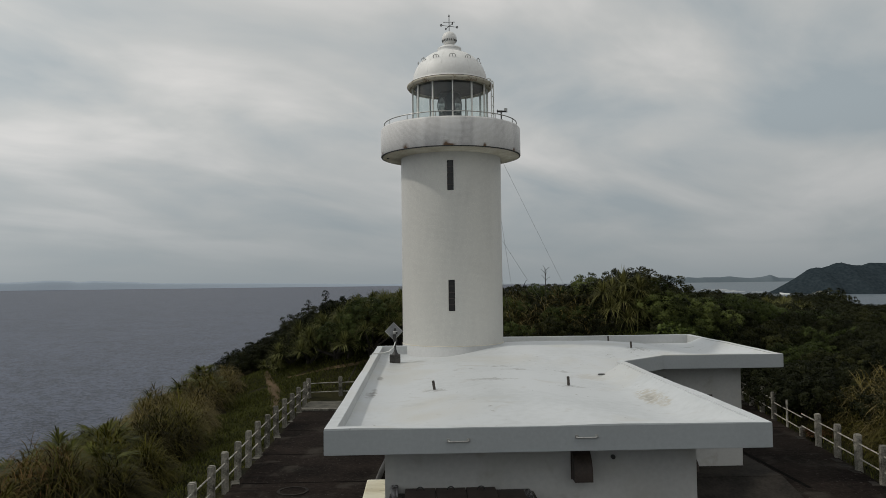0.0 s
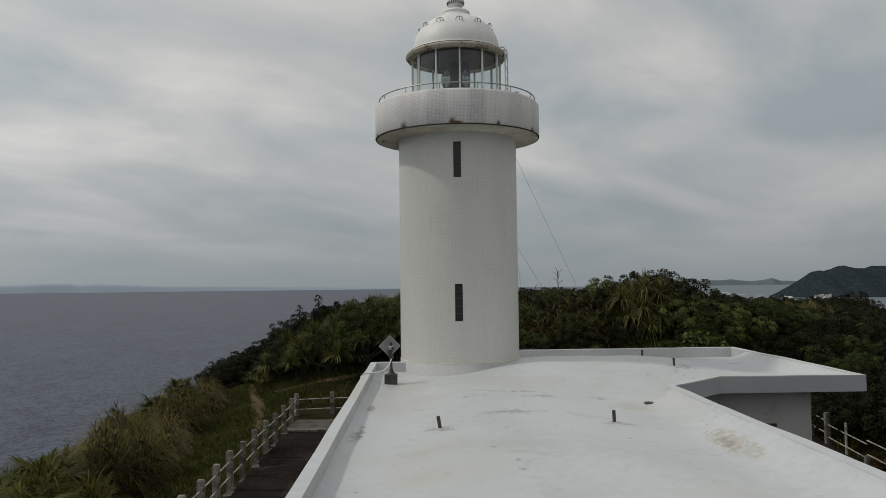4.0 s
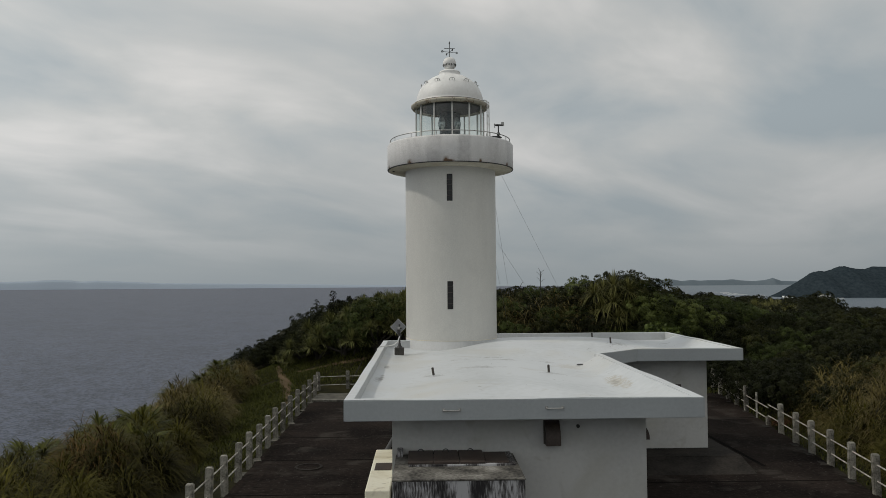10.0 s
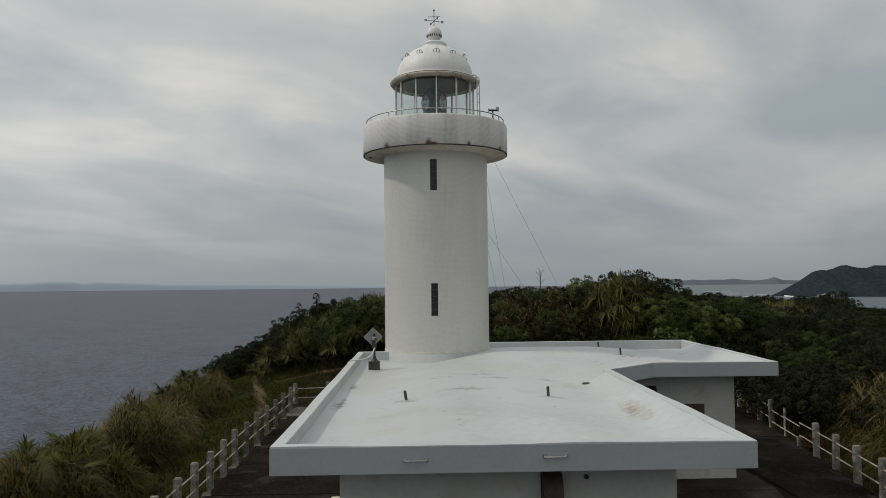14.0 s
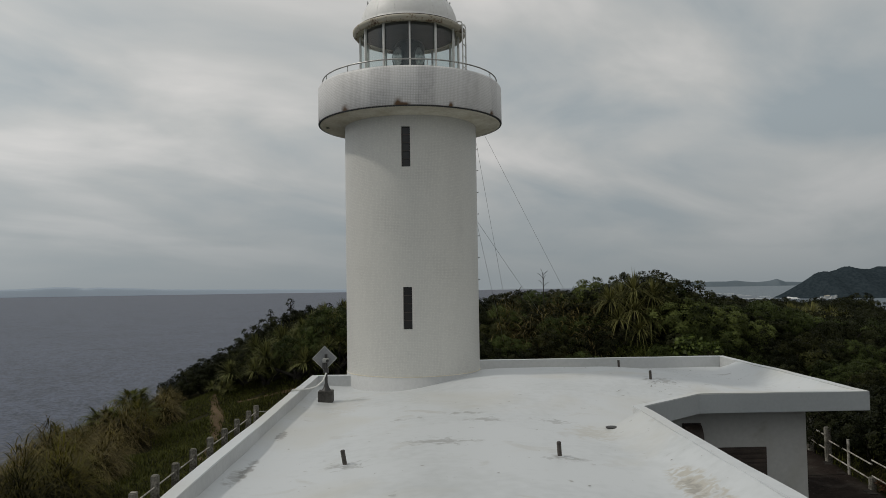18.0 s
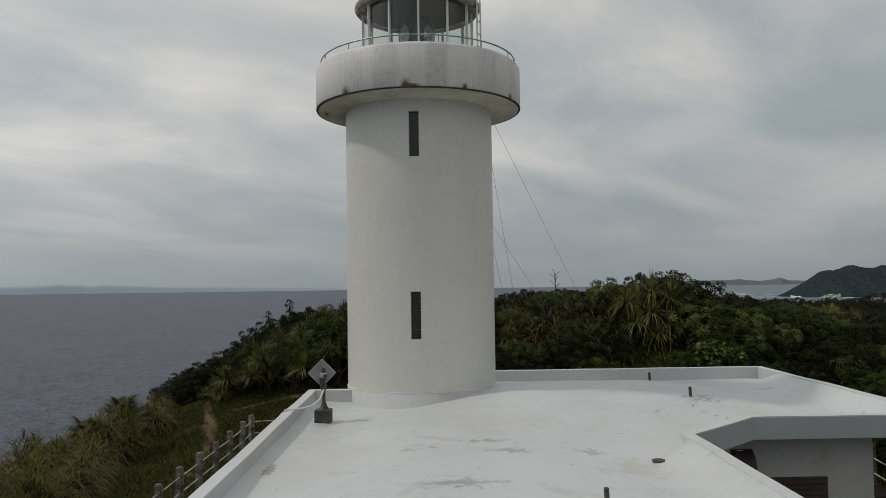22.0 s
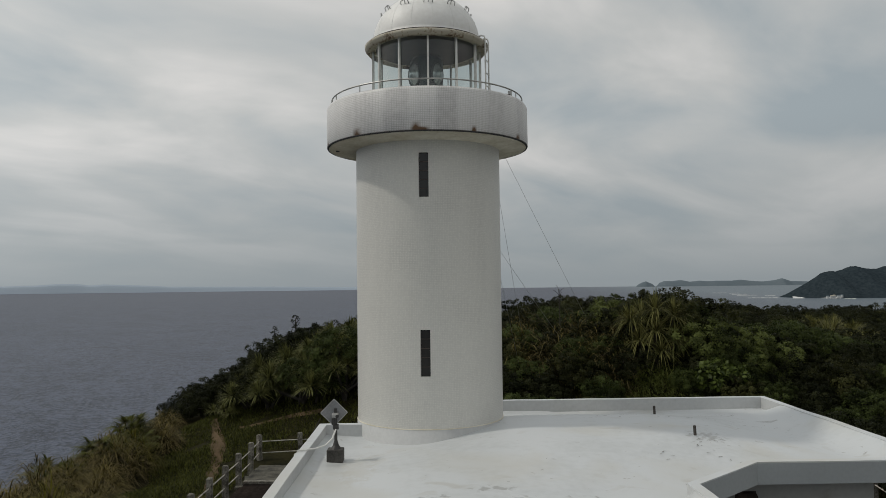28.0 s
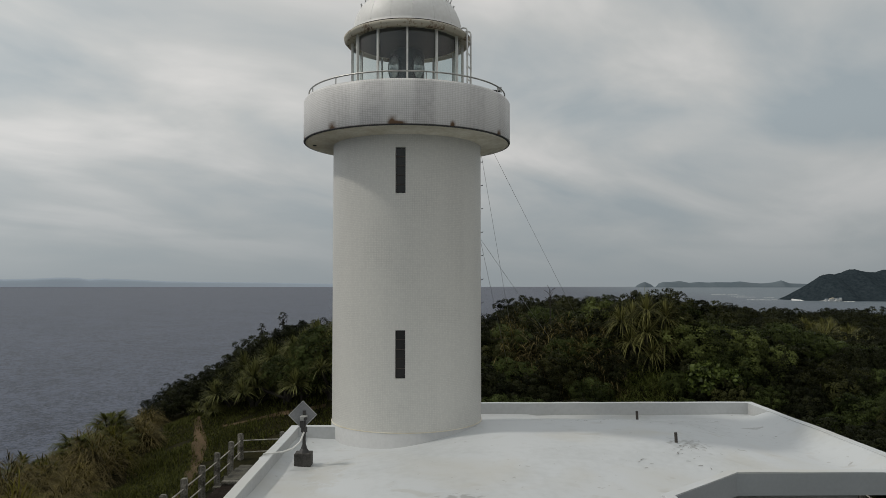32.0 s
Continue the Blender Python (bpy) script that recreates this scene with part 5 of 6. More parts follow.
def pandanus_proto(seed, heads, height, leaves=170, length=0.62, mat="pandan", low=0.5, width=0.031, hang=1.0, wide=1.2):
    """Forked stems, each with a rosette of long drooping strap leaves."""
    global RNG
    RNG = np.random.default_rng(seed)
    made = []
    for k in range(heads):
        a = 2.4 * k + RNG.uniform(-0.4, 0.4)
        r = wide * math.sqrt((k + 0.3) / heads) * (0.4 + 0.085 * heads)
        h = height * RNG.uniform(low, 1.0) * (1.0 - 0.25 * r / (0.45 + 0.12 * heads))
        tip = (r * math.cos(a), r * math.sin(a), h)
        bm = tube_bm([(0.04 * math.cos(a), 0.04 * math.sin(a), -0.1), (0.1 * math.cos(a), 0.1 * math.sin(a), h * 0.35), (0.6 * r * math.cos(a), 0.6 * r * math.sin(a), h * 0.7), tip], 0.06, 6)
        me = bpy.data.meshes.new("stem")
        bm.to_mesh(me)
        bm.free()
        me.materials.append(MAT["bark"])
        made.append(("stem", me))
        made.append(("leaf_head", quads_mesh("leaf_head", *rosette(tip, leaves, length, width, (math.cos(a), math.sin(a), 0), hang), mat)))
    return made, height + 0.5 * length


def tuft_leaves(centres, normals, radius, n_each, size):
    """Domed tufts of folded leaves, each leaf lying on its tuft's dome."""
    c, nm = np.repeat(centres, n_each, 0), np.repeat(normals, n_each, 0)
    n = len(c)
    d = nm * 0.95 + RNG.normal(size=(n, 3)) * 0.55
    d /= np.linalg.norm(d, axis=1)[:, None]
    p = c + d * (np.repeat(radius, n_each) * RNG.uniform(0.72, 1.05, n))[:, None]
    ax = np.cross(d, RNG.normal(size=(n, 3)))
    ax /= np.linalg.norm(ax, axis=1)[:, None]
    ax = ax + d * RNG.uniform(-0.1, 0.7, n)[:, None]
    ax /= np.linalg.norm(ax, axis=1)[:, None]
    sd = np.cross(ax, d)
    sd /= np.maximum(np.linalg.norm(sd, axis=1), 1e-6)[:, None]
    L = (size * RNG.uniform(0.65, 1.35, n))[:, None]
    w = L * 0.28
    sag = np.cross(ax, sd) * w * RNG.uniform(-0.4, 0.5, n)[:, None]
    V = np.stack([p, p + ax * L * 0.5 - sd * w + sag, p + ax * L, p + ax * L * 0.5 + sd * w + sag], 1).reshape(-1, 3)
    return V, np.arange(n * 4).reshape(-1, 4)


def tree_proto(seed, height, radius, tufts, per, size, mat, tuft=0.36, lobes_n=10):
    """Trunk, limbs to some lobes, and a crown of domed leaf tufts over the lobes."""
    global RNG
    RNG = np.random.default_rng(seed)
    limbs = bmesh.new()
    tube_bm([(0, 0, -0.3), (0.05, 0.03, height * 0.3), (0.0, 0.1, height * 0.5)], 0.08 * height / 3, 7, limbs)
    lobes = []
    for k in range(lobes_n):
        a = 2 * math.pi * k / lobes_n * 2.3 + RNG.uniform(-0.3, 0.3)
        r = radius * (0.0 if k == 0 else RNG.uniform(0.42, 0.78))
        lobes.append((r * math.cos(a), r * math.sin(a), height * (0.72 if k == 0 else RNG.uniform(0.34, 0.68)), radius * RNG.uniform(0.28, 0.44)))
        tube_bm([(0.02, 0.05, height * 0.3), (0.5 * r * math.cos(a), 0.5 * r * math.sin(a), height * 0.42), lobes[-1][:3]], 0.03 * height / 3, 5, limbs)
    shade = RNG.uniform(0, 1, lobes_n)
    cents, norms, tone = [], [], []
    for _ in range(tufts * 40):
        if len(cents) >= tufts:
            break
        pick = int(RNG.integers(len(lobes)))
        x, y, z, q = lobes[pick]
        d = RNG.normal(size=3)
        d /= np.linalg.norm(d)
        if d[2] < -0.3:
            continue
        c = np.array((x + d[0] * q, y + d[1] * q, z + d[2] * q * 0.8))
        if any(np.sum(((c - np.array(l[:3])) / (1, 1, 0.8)) ** 2) < (0.86 * l[3]) ** 2 for l in lobes):
            continue
        if any(np.sum((c - o) ** 2) < (1.25 * tuft) ** 2 for o in cents):
            continue
        up = d + np.array((0, 0, 0.6))
        cents.append(c), norms.append(up / np.linalg.norm(up)), tone.append(0.55 * shade[pick] + 0.45 * RNG.uniform())
    cents, norms, tone = np.array(cents), np.array(norms), np.array(tone)
    one = tuft_leaves(cents, norms, tuft * RNG.uniform(0.7, 1.2, len(cents)), per, size)
    inner = cents * np.array((0.8, 0.8, 0.9)) - np.array((0, 0, 0.1 * height))
    two = tuft_leaves(inner, norms, np.full(len(cents), tuft), per // 4, size * 1.4)
    V, Q = join([one, two])
    V[:, 2] = np.maximum(V[:, 2], 0.05)
    me = bpy.data.meshes.new("trunk")
    limbs.to_mesh(me)
    limbs.free()
    me.materials.append(MAT["bark"])
    return (("trunk", me), ("crown", quads_mesh("crown", V, Q, mat, clump=np.r_[np.repeat(tone, per), np.repeat(tone, per // 4)]))), float(V[:, 2].max())


def fan_palm_proto(seed, leaves, height, blade=0.62, mat="pandandark"):
    """A low palm: arching leaf stalks, each ending in a round fan of narrow drooping segments."""
    global RNG
    RNG = np.random.default_rng(seed)
    made = []
    for k in range(leaves):
        a = 2.4 * k + RNG.uniform(-0.3, 0.3)
        el = 0.2 + 0.85 * ((k + 0.5) / leaves) + RNG.uniform(-0.1, 0.1)
        p = np.array((math.cos(a) * math.cos(el), math.sin(a) * math.cos(el), math.sin(el)))
        reach = RNG.uniform(0.5, 0.8)
        tip = np.array((0, 0, height * 0.45)) + p * reach * height * 0.6
        bm = tube_bm([(0, 0, -0.05), tuple(0.5 * tip + np.array((0, 0, 0.08))), tuple(tip)], 0.013, 5)
        me = bpy.data.meshes.new("stalk")
        bm.to_mesh(me)
        bm.free()
        me.materials.append(MAT["reed"])
        made.append(("stalk", me))
        n = 34
        phi = np.linspace(-2.0, 2.0, n) + RNG.uniform(-0.03, 0.03, n)
        side = np.array((-math.sin(a), math.cos(a), 0.0))
        lean = np.array((p[0], p[1], p[2] * 0.7))
        d = np.cos(phi)[:, None] * lean + np.sin(phi)[:, None] * side
        out = np.stack([d[:, 0], d[:, 1], np.zeros(n)], 1)
        up = np.stack([np.zeros(n), np.zeros(n), d[:, 2] + 0.12], 1)
        V, Q = straps(np.repeat(tip[None, :], n, 0), out, up, blade * RNG.uniform(0.8, 1.1, n) * (0.75 + 0.25 * np.cos(phi)), np.full(n, 0.042), RNG.uniform(0.25, 0.6, n), 5, 2.8)
        made.append(("fan_leaf", quads_mesh("fan_leaf", V, Q, mat)))
    return made, height * 0.45 + 0.6 * height * 0.8 + 0.5 * blade


def many_headed(seed, heads, leaves, length, mat, width=0.036, hang=1.3):
    """A pandanus whose stems rise from one foot to the given leaf heads."""
    global RNG
    RNG = np.random.default_rng(seed)
    made = []
    for x, y, z, size in heads:
        bm = tube_bm([(0.15 * x, 0.15 * y, -0.1), (0.4 * x, 0.4 * y, z * 0.45), (0.85 * x, 0.85 * y, z * 0.8), (x, y, z)], 0.07, 6)
        me = bpy.data.meshes.new("stem")
        bm.to_mesh(me)
        bm.free()
        me.materials.append(MAT["bark"])
        made.append(("stem", me))
        made.append(("leaf_head", quads_mesh("leaf_head", *rosette((x, y, z), leaves, length * size, width, (x * 0.4, y * 0.4, 0), hang), mat)))
    return made


PANDANUS = [pandanus_proto(21 + k, (4, 6, 9, 5)[k], (0.75, 1.35, 2.1, 1.05)[k]) for k in range(4)]
WOODPAN = [pandanus_proto(25 + k, (4, 6)[k], (1.0, 1.6)[k], mat="pandanpale") for k in range(2)]
FANS = [fan_palm_proto(31 + k, (13, 16, 11)[k], (1.1, 1.25, 0.9)[k]) for k in range(3)]
SHRUB = [tree_proto(41 + k, 2.3, 1.5, 62, 115, 0.085, ("leaf", "leafdark", "leafdark", "leaf", "leafolive")[k], (0.28, 0.24, 0.31, 0.26, 0.28)[k]) for k in range(5)]
TREE = [tree_proto(61 + k, 3.4, 2.35, 96, 110, 0.115, ("leafdark", "leafolive", "leafolive", "leafdark")[k], (0.38, 0.36, 0.34, 0.42)[k], 12) for k in range(4)]


def plant(protos, k, name, x, y, top, label, category, group, rnd, lo=0.55, hi=1.9):
    g = float(ground_z(x, y)) - 0.05
    pieces, h = min(protos, key=lambda p: abs(p[1] - top + g)) if k is None else protos[k % len(protos)]
    s = min(hi, max(lo, (top - g) / h))
    ob = thing(name, label, category, group, at=(x, y, g))
    ob.matrix_world = pose(x, y, g, 0, 0, rnd.uniform(0, 360)) @ Matrix.Diagonal((s * rnd.uniform(0.9, 1.15), s * rnd.uniform(0.9, 1.15), s, 1))
    for piece, me in pieces:
        child(piece, me, ob)
    return ob


def canopy(x, y):
    """Height of the top of the growth behind the station."""
    xe = 2.5 + (x - 2.5) * 30.0 / (y + 4.0) if x < 2.5 else x
    tb = float(np.interp(xe, (-10.0, -8.1, -7.65, -6.6, -5.3, -4.0, -2.9, -0.75, 3, 6, 9, 10.5, 12.2, 14.5, 17.9, 20.9, 26, 40), (-1.5, 0.3, 0.8, 1.85, 2.45, 3.15, 3.95, 4.3, 4.5, 4.4, 4.7, 4.8, 5.0, 4.2, 3.9, 3.6, 3.0, 3.0)))
    g = float(ground_z(x, y))
    f_ = min(1.0, max(0.18, (y - 17.0) / (9.0 if x < 2.5 else 12.0)))
    if x > 13:
        f_ = max(f_, 0.5)
    return max(g + 0.6, tb * f_)


def spread(n, x0, x1, y0, y1, gap, seed, ok):
    rnd, pts = random.Random(seed), []
    for _ in range(n * 30):
        if len(pts) >= n:
            break
        x, y = rnd.uniform(x0, x1), rnd.uniform(y0, y1)
        if ok(x, y) and all((x - a) ** 2 + (y - b) ** 2 > gap * gap for a, b in pts):
            pts.append((x, y))
    return pts


def clear(x, y):
    """Where wild growth may stand: off the yard, the lawn, the clearing and the path."""
    if y < 25.4 and x < 4:
        return False
    if (x - 10.7) ** 2 / 2.2 + (y - 24.6) ** 2 / 1.2 < 1:
        return False
    if x < -11.5 or (x < -3 and y < min(25.9, 25.9 + (x + 6.3) * 1.6) + 0.3 * math.sin(x)):
        return False
    if y < 10.5 and x < right_edge(y) + 2.4:
        return False
    return x > right_edge(y) + 1.9 or y > 22.5


rp = random.Random(3)
# pandanus that stand out on the slope, then the rest of them
for x, y, top in ((-4.9, 26.1, 2.1), (-4.0, 25.9, 2.35), (-2.7, 25.6, 2.9), (-2.0, 25.7, 3.3), (-1.1, 25.4, 3.3), (0.2, 25.6, 3.6), (1.4, 25.8, 3.8), (-1.6, 26.8, 3.95), (0.0, 26.9, 4.1), (1.1, 26.8, 4.3), (-3.3, 26.7, 3.15)):
    plant(PANDANUS, None, "pandanus", x, y, top, "pandanus with drooping strap leaves on the slope behind the yard", "plant", "pandanus on the slope", rp, hi=1.2)
GX, GY = 11.1, 27.3
great = thing("pandanus", "large pale many-headed pandanus standing above the shrubs", "plant", "pandanus on the slope", at=(GX, GY, float(ground_z(GX, GY))))
for piece, me in many_headed(29, [(x - GX, y - GY, z - float(ground_z(GX, GY)), q) for x, y, z, q in ((11.2, 27.3, 4.4, 1.0), (10.15, 27.2, 4.0, 0.9), (11.95, 27.3, 4.15, 0.9), (11.05, 26.8, 3.6, 0.95), (11.8, 26.9, 3.2, 0.9), (10.4, 26.8, 3.25, 0.85), (10.7, 27.6, 4.15, 0.9), (11.2, 26.6, 2.8, 0.8))], 210, 1.1, "pandanpale", 0.032, 1.6):
    child(piece, me, great)
for x, y, top in ((-1.3, 28.4, 4.55), (0.4, 28.6, 4.9), (0.9, 27.6, 4.75), (-2.6, 28.0, 3.9), (-2.0, 27.3, 3.9), (-3.4, 27.4, 3.4), (-0.1, 27.9, 4.7), (-0.6, 27.4, 4.4), (-4.4, 26.8, 2.75), (-5.6, 25.6, 1.3)):
    plant(PANDANUS, None, "pandanus", x, y, top, "pandanus with pale leaf heads rising out of the shrubs", "plant", "pandanus on the slope", rp, hi=1.6)
for k in range(13):
    y = rp.uniform(34, 50)
    x = 2.1 + (y + 2.7) * rp.uniform(0.475, 0.59)
    plant(WOODPAN, k, "pandanus", x, y, 5.25 - 0.043 * (y + 2.7) + rp.uniform(-0.4, 0.2), "pandanus heads showing above the coastal wood", "plant", "pandanus in the wood", rp, hi=2.4)
for x, y, top in ((12.5, 26.3, 3.0), (9.6, 26.3, 3.2)):
    plant(SHRUB, 1, "shrub", x, y, top, "dense dark shrub at the foot of the great pandanus", "shrub", "shrubs behind the station", rp, 0.3)
PANS = ((11.0, 27.3), (10.2, 26.2))
for i, (x, y) in enumerate(spread(290, -11.5, 34, 11, 33, 1.2, 32, lambda x, y: clear(x, y) and (x > 2.0 or x < -5.0 or rp.random() < 0.5) and 2.5 + (x - 2.5) * 30 / (y + 4) > -8.0 and all((x - a) ** 2 + (y - b) ** 2 > 2.2 for a, b in PANS))):
    low = 1.1 if y < 27 and 9.5 < x < 12.6 else 0.0
    plant(SHRUB, 1 + i % 2 if x < -4 or (y < 20 and x > 9) else i, "shrub", x, y, canopy(x, y) - low + rp.uniform(-0.9, 0.05), "dense green broad-leaved shrub on the headland" if x > -4 else "dark wind-shorn shrub on the seaward crest", "shrub", "shrubs behind the station", rp, 0.3 if x < -4 else 0.55)
for x, y in ((-7.9, 27.0), (-7.4, 27.6), (-6.9, 27.0), (-6.5, 28.0), (-6.1, 27.3), (-5.7, 28.2), (-5.2, 27.6), (-4.8, 28.4), (-4.3, 27.9), (-3.8, 28.8), (-3.3, 28.1), (-2.7, 28.9), (-2.1, 28.4), (-6.6, 26.4), (-7.4, 26.2)):
    plant((SHRUB[1], SHRUB[4]), None, "shrub", x, y, canopy(x, y) + rp.uniform(-0.25, 0.0), "dark wind-shorn shrub on the seaward crest", "shrub", "shrubs behind the station", rp, 0.3)
ROUND = [tree_proto(49, 2.3, 1.45, 70, 120, 0.08, "leaflight", 0.25)]
for x, y, top in ((13.3, 26.9, 4.2), (14.4, 27.4, 4.0), (13.9, 26.2, 3.4), (15.3, 26.6, 3.4)):
    plant(ROUND, 0, "shrub", x, y, top, "round light-green shrub in the open behind the station", "shrub", "shrubs behind the station", rp, 0.3)
for x, y in ((13.3, 14.2), (13.4, 15.4), (13.6, 16.8), (13.2, 18.4), (14.8, 15.0)):
    plant(SHRUB[1:3], None, "shrub", x + 0.6, y, 1.7 + rp.uniform(-0.3, 0.3), "dark shrub close behind the landward railing", "shrub", "shrubs behind the station", rp, 0.3)
plant([tree_proto(47, 1.6, 1.0, 34, 40, 0.17, "leafbright", 0.26)], 0, "shrub", 12.9, 25.2, 2.8, "bright light-green shrub beside the small clearing", "shrub", "shrubs behind the station", rp)
for i, (x, y) in enumerate(spread(150, 4, 75, 30, 88, 2.4, 33, lambda x, y: x > 4 + 0.1 * y and x < 1.25 * y + 5)):
    q = x / (y + 9.5)
    top = 4.86 + float(np.interp(q, (0.2, 0.3, 0.36, 0.44, 0.5, 0.56, 0.6, 0.63, 0.8), (-0.006, -0.006, -0.014, -0.020, -0.022, -0.021, -0.036, -0.05, -0.06))) * (y + 9.5) - 0.15 + rp.uniform(-0.6, 0.1)
    plant(TREE, i, "tree", x, y, top, "dark round-crowned coastal tree in the wood", "tree", "trees of the coastal wood", rp, 0.3, 1.6)
for i, (x, y) in enumerate(spread(90, 14, 50, 3, 32, 1.9, 34, lambda x, y: x > right_edge(y) + 3.5)):
    plant(TREE, i, "tree", x, y, 2.4 + rp.uniform(-0.5, 0.4), "dark round-crowned coastal tree in the wood", "tree", "trees of the coastal wood", rp, 0.5, 1.5)
plant(ROUND, 0, "tree", 10.0, 30.2, 5.1, "light-green tree rising above the shrubs", "tree", "trees of the coastal wood", rp, 0.4, 1.7)
for i, (x, y, top) in enumerate(((11.4, 29.5, 5.3), (12.6, 29.2, 5.4), (38.2, 57, 3.65), (36.0, 56, 3.35), (6.2, 30, 4.5), (3.7, 28.5, 4.3))):
    plant(TREE, i, "tree", x, y, top, "taller dark tree rising above the shrubs", "tree", "trees of the coastal wood", rp, 0.4, 1.7)


def sapling(x, y, top, stem, label, spread_, mat):
    """A thin stem with a few twigs; mat: the leaves of its small tufts, or none."""
    global RNG
    RNG = np.random.default_rng(int(abs(x * 10)))
    g = float(ground_z(x, y))
    ob = thing("sapling", label, "tree", at=(x, y, g))
    h = top - g
    bm = tube_bm([(0, 0, -0.1), (0.03, 0.02, h * 0.5), (0, 0, h * 0.97)], stem, 6)
    ends = []
    for k in range(7):
        a, z = 2.4 * k, h - 0.75 + 0.1 * k
        e = (spread_ * math.cos(a), spread_ * math.sin(a), z + 0.22)
        tube_bm([(0, 0, z), (0.5 * e[0], 0.5 * e[1], z + 0.14), e], stem * 0.45, 5, bm)
        ends.append(e)
    part("trunk", bm, "bark", ob)
    if mat:
        c = np.array(ends)
        nm = np.tile(np.array((0.0, 0.0, 1.0)), (len(c), 1))
        V, Q = tuft_leaves(c, nm, np.full(len(c), 0.12), 36, 0.08)
        child("crown", quads_mesh("crown", V, Q, mat, clump=RNG.uniform(size=len(Q))), ob)
    return ob


sapling(-3.74, 30.0, 4.10, 0.03, "small dark tree standing up from the seaward crest", 0.12, "leafdark")
sapling(-4.64, 30.0, 3.62, 0.022, "thin small tree standing up from the seaward crest", 0.08, "leafdark")
sapling(7.61, 29.0, 5.40, 0.02, "bare twiggy sapling above the shrubs", 0.24, None)


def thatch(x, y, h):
    """An uneven low dome added inside one grass mound to block light."""
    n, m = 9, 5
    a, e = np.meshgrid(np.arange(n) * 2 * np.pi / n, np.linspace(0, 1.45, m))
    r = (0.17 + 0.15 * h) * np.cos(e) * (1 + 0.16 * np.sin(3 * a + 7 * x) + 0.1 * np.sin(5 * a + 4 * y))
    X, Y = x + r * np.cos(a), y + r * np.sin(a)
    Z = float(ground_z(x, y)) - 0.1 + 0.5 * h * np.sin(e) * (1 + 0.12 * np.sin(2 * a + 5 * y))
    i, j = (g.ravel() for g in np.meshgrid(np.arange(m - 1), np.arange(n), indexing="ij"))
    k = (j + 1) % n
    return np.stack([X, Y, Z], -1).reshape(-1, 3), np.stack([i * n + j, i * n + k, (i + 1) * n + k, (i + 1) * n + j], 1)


def reeds(name, label, clumps, blades, wind, mat="reed", width=0.025):
    """Mounds of arching grass joined as one growth. clumps: (x, y, height of the mound)."""
    global RNG
    RNG = np.random.default_rng(len(clumps) + 7)
    res, tone = [], []
    for x, y, h in clumps:
        n, seg = blades, 5
        a = RNG.uniform(0, 2 * np.pi, n)
        q = np.sqrt(RNG.uniform(0, 1, n))
        wide = 0.24 + 0.2 * h
        r = q * wide
        el = 1.35 - 0.75 * q * RNG.uniform(0.4, 1.0, n) - RNG.uniform(0, 0.35, n)
        b = a + RNG.normal(size=n) * 0.9
        out = np.stack([np.cos(b) * np.cos(el) + wind[0], np.sin(b) * np.cos(el) + wind[1], np.zeros(n)], 1)
        up = np.stack([np.zeros(n), np.zeros(n), np.sin(el)], 1)
        bx, by = x + r * np.cos(a), y + r * np.sin(a)
        lift = np.where(RNG.uniform(size=n) < 0.2, 0.0, RNG.uniform(0.25, 0.82, n) * (1 - 0.8 * q ** 2)) * h
        base = np.stack([bx, by, ground_z(bx, by) - 0.05 + lift], 1)
        res.append(straps(base, out, up, (0.30 + 0.20 * min(h, 1.7)) * RNG.uniform(0.6, 1.3, n), width * RNG.uniform(0.6, 1.4, n), RNG.uniform(0.3, 1.2, n), seg, 2.2, 0.35))
        tone.append(np.repeat(np.clip(RNG.uniform() + RNG.normal(size=n) * 0.1, 0, 1), seg))
    V, Q = join(res)
    tip = np.tile(np.repeat(np.linspace(0, 1, seg + 1) ** 2, 2), len(V) // (2 * seg + 2))
    ob = tagged(new(name, quads_mesh(name, V, Q, mat, np.concatenate(tone), tip)), label, "grass", kind="stuff")
    child("thatch", quads_mesh("thatch", *join([thatch(x, y, h) for x, y, h in clumps]), "soil"), ob, "dark domes added inside the mounds to block light")
    return ob


def lawn_edge(y):
    """The x at which the seaward turf gives way to tall growth."""
    return np.interp(y, (-4, 7, 11, 14, 17, 22, 26), (-4.5, -4.6, -5.0, -5.4, -6.0, -6.5, -6.6)) + 0.2 * np.sin(np.asarray(y) * 1.7)


def mound(x, y):
    top = float(np.interp(x, (-10.0, -9.3, -8.5, -7.5, -6.5, -5.6, -5.0), (-0.6, 0.15, 0.9, 1.35, 1.55, 1.35, 0.9))) * (1.0 + 0.24 * math.sin(x * 2.1 + y * 1.1) + 0.2 * math.sin(y * 2.3 - x))
    return max(0.55, (top - float(ground_z(x, y))))


SEA_FANS = [(-8.1, 10.5, 1.65), (-7.0, 10.5, 1.75), (-7.5, 9.4, 1.5), (-8.6, 9.2, 1.3), (-8.5, 7.4, 1.15), (-7.1, 7.3, 1.4), (-6.3, 8.4, 1.3), (-8.2, 20.8, 1.62), (-7.6, 22.2, 1.8), (-8.8, 19.2, 1.3), (-8.1, 23.0, 1.75)]
pts = spread(240, -10.2, -4.6, -4, 26.2, 0.9, 51, lambda x, y: x < lawn_edge(y) - 0.55 and all((x - a) ** 2 + (y - b) ** 2 > 0.75 for a, b, _ in SEA_FANS))
straw = [(x, y) for x, y in pts if math.sin(x * 2.3 + y * 1.9) + math.sin(x * 0.9 - y * 0.7) > (-0.9 if y > 13.5 else -0.3 if x < -6.0 and y < 8 else 0.9)]
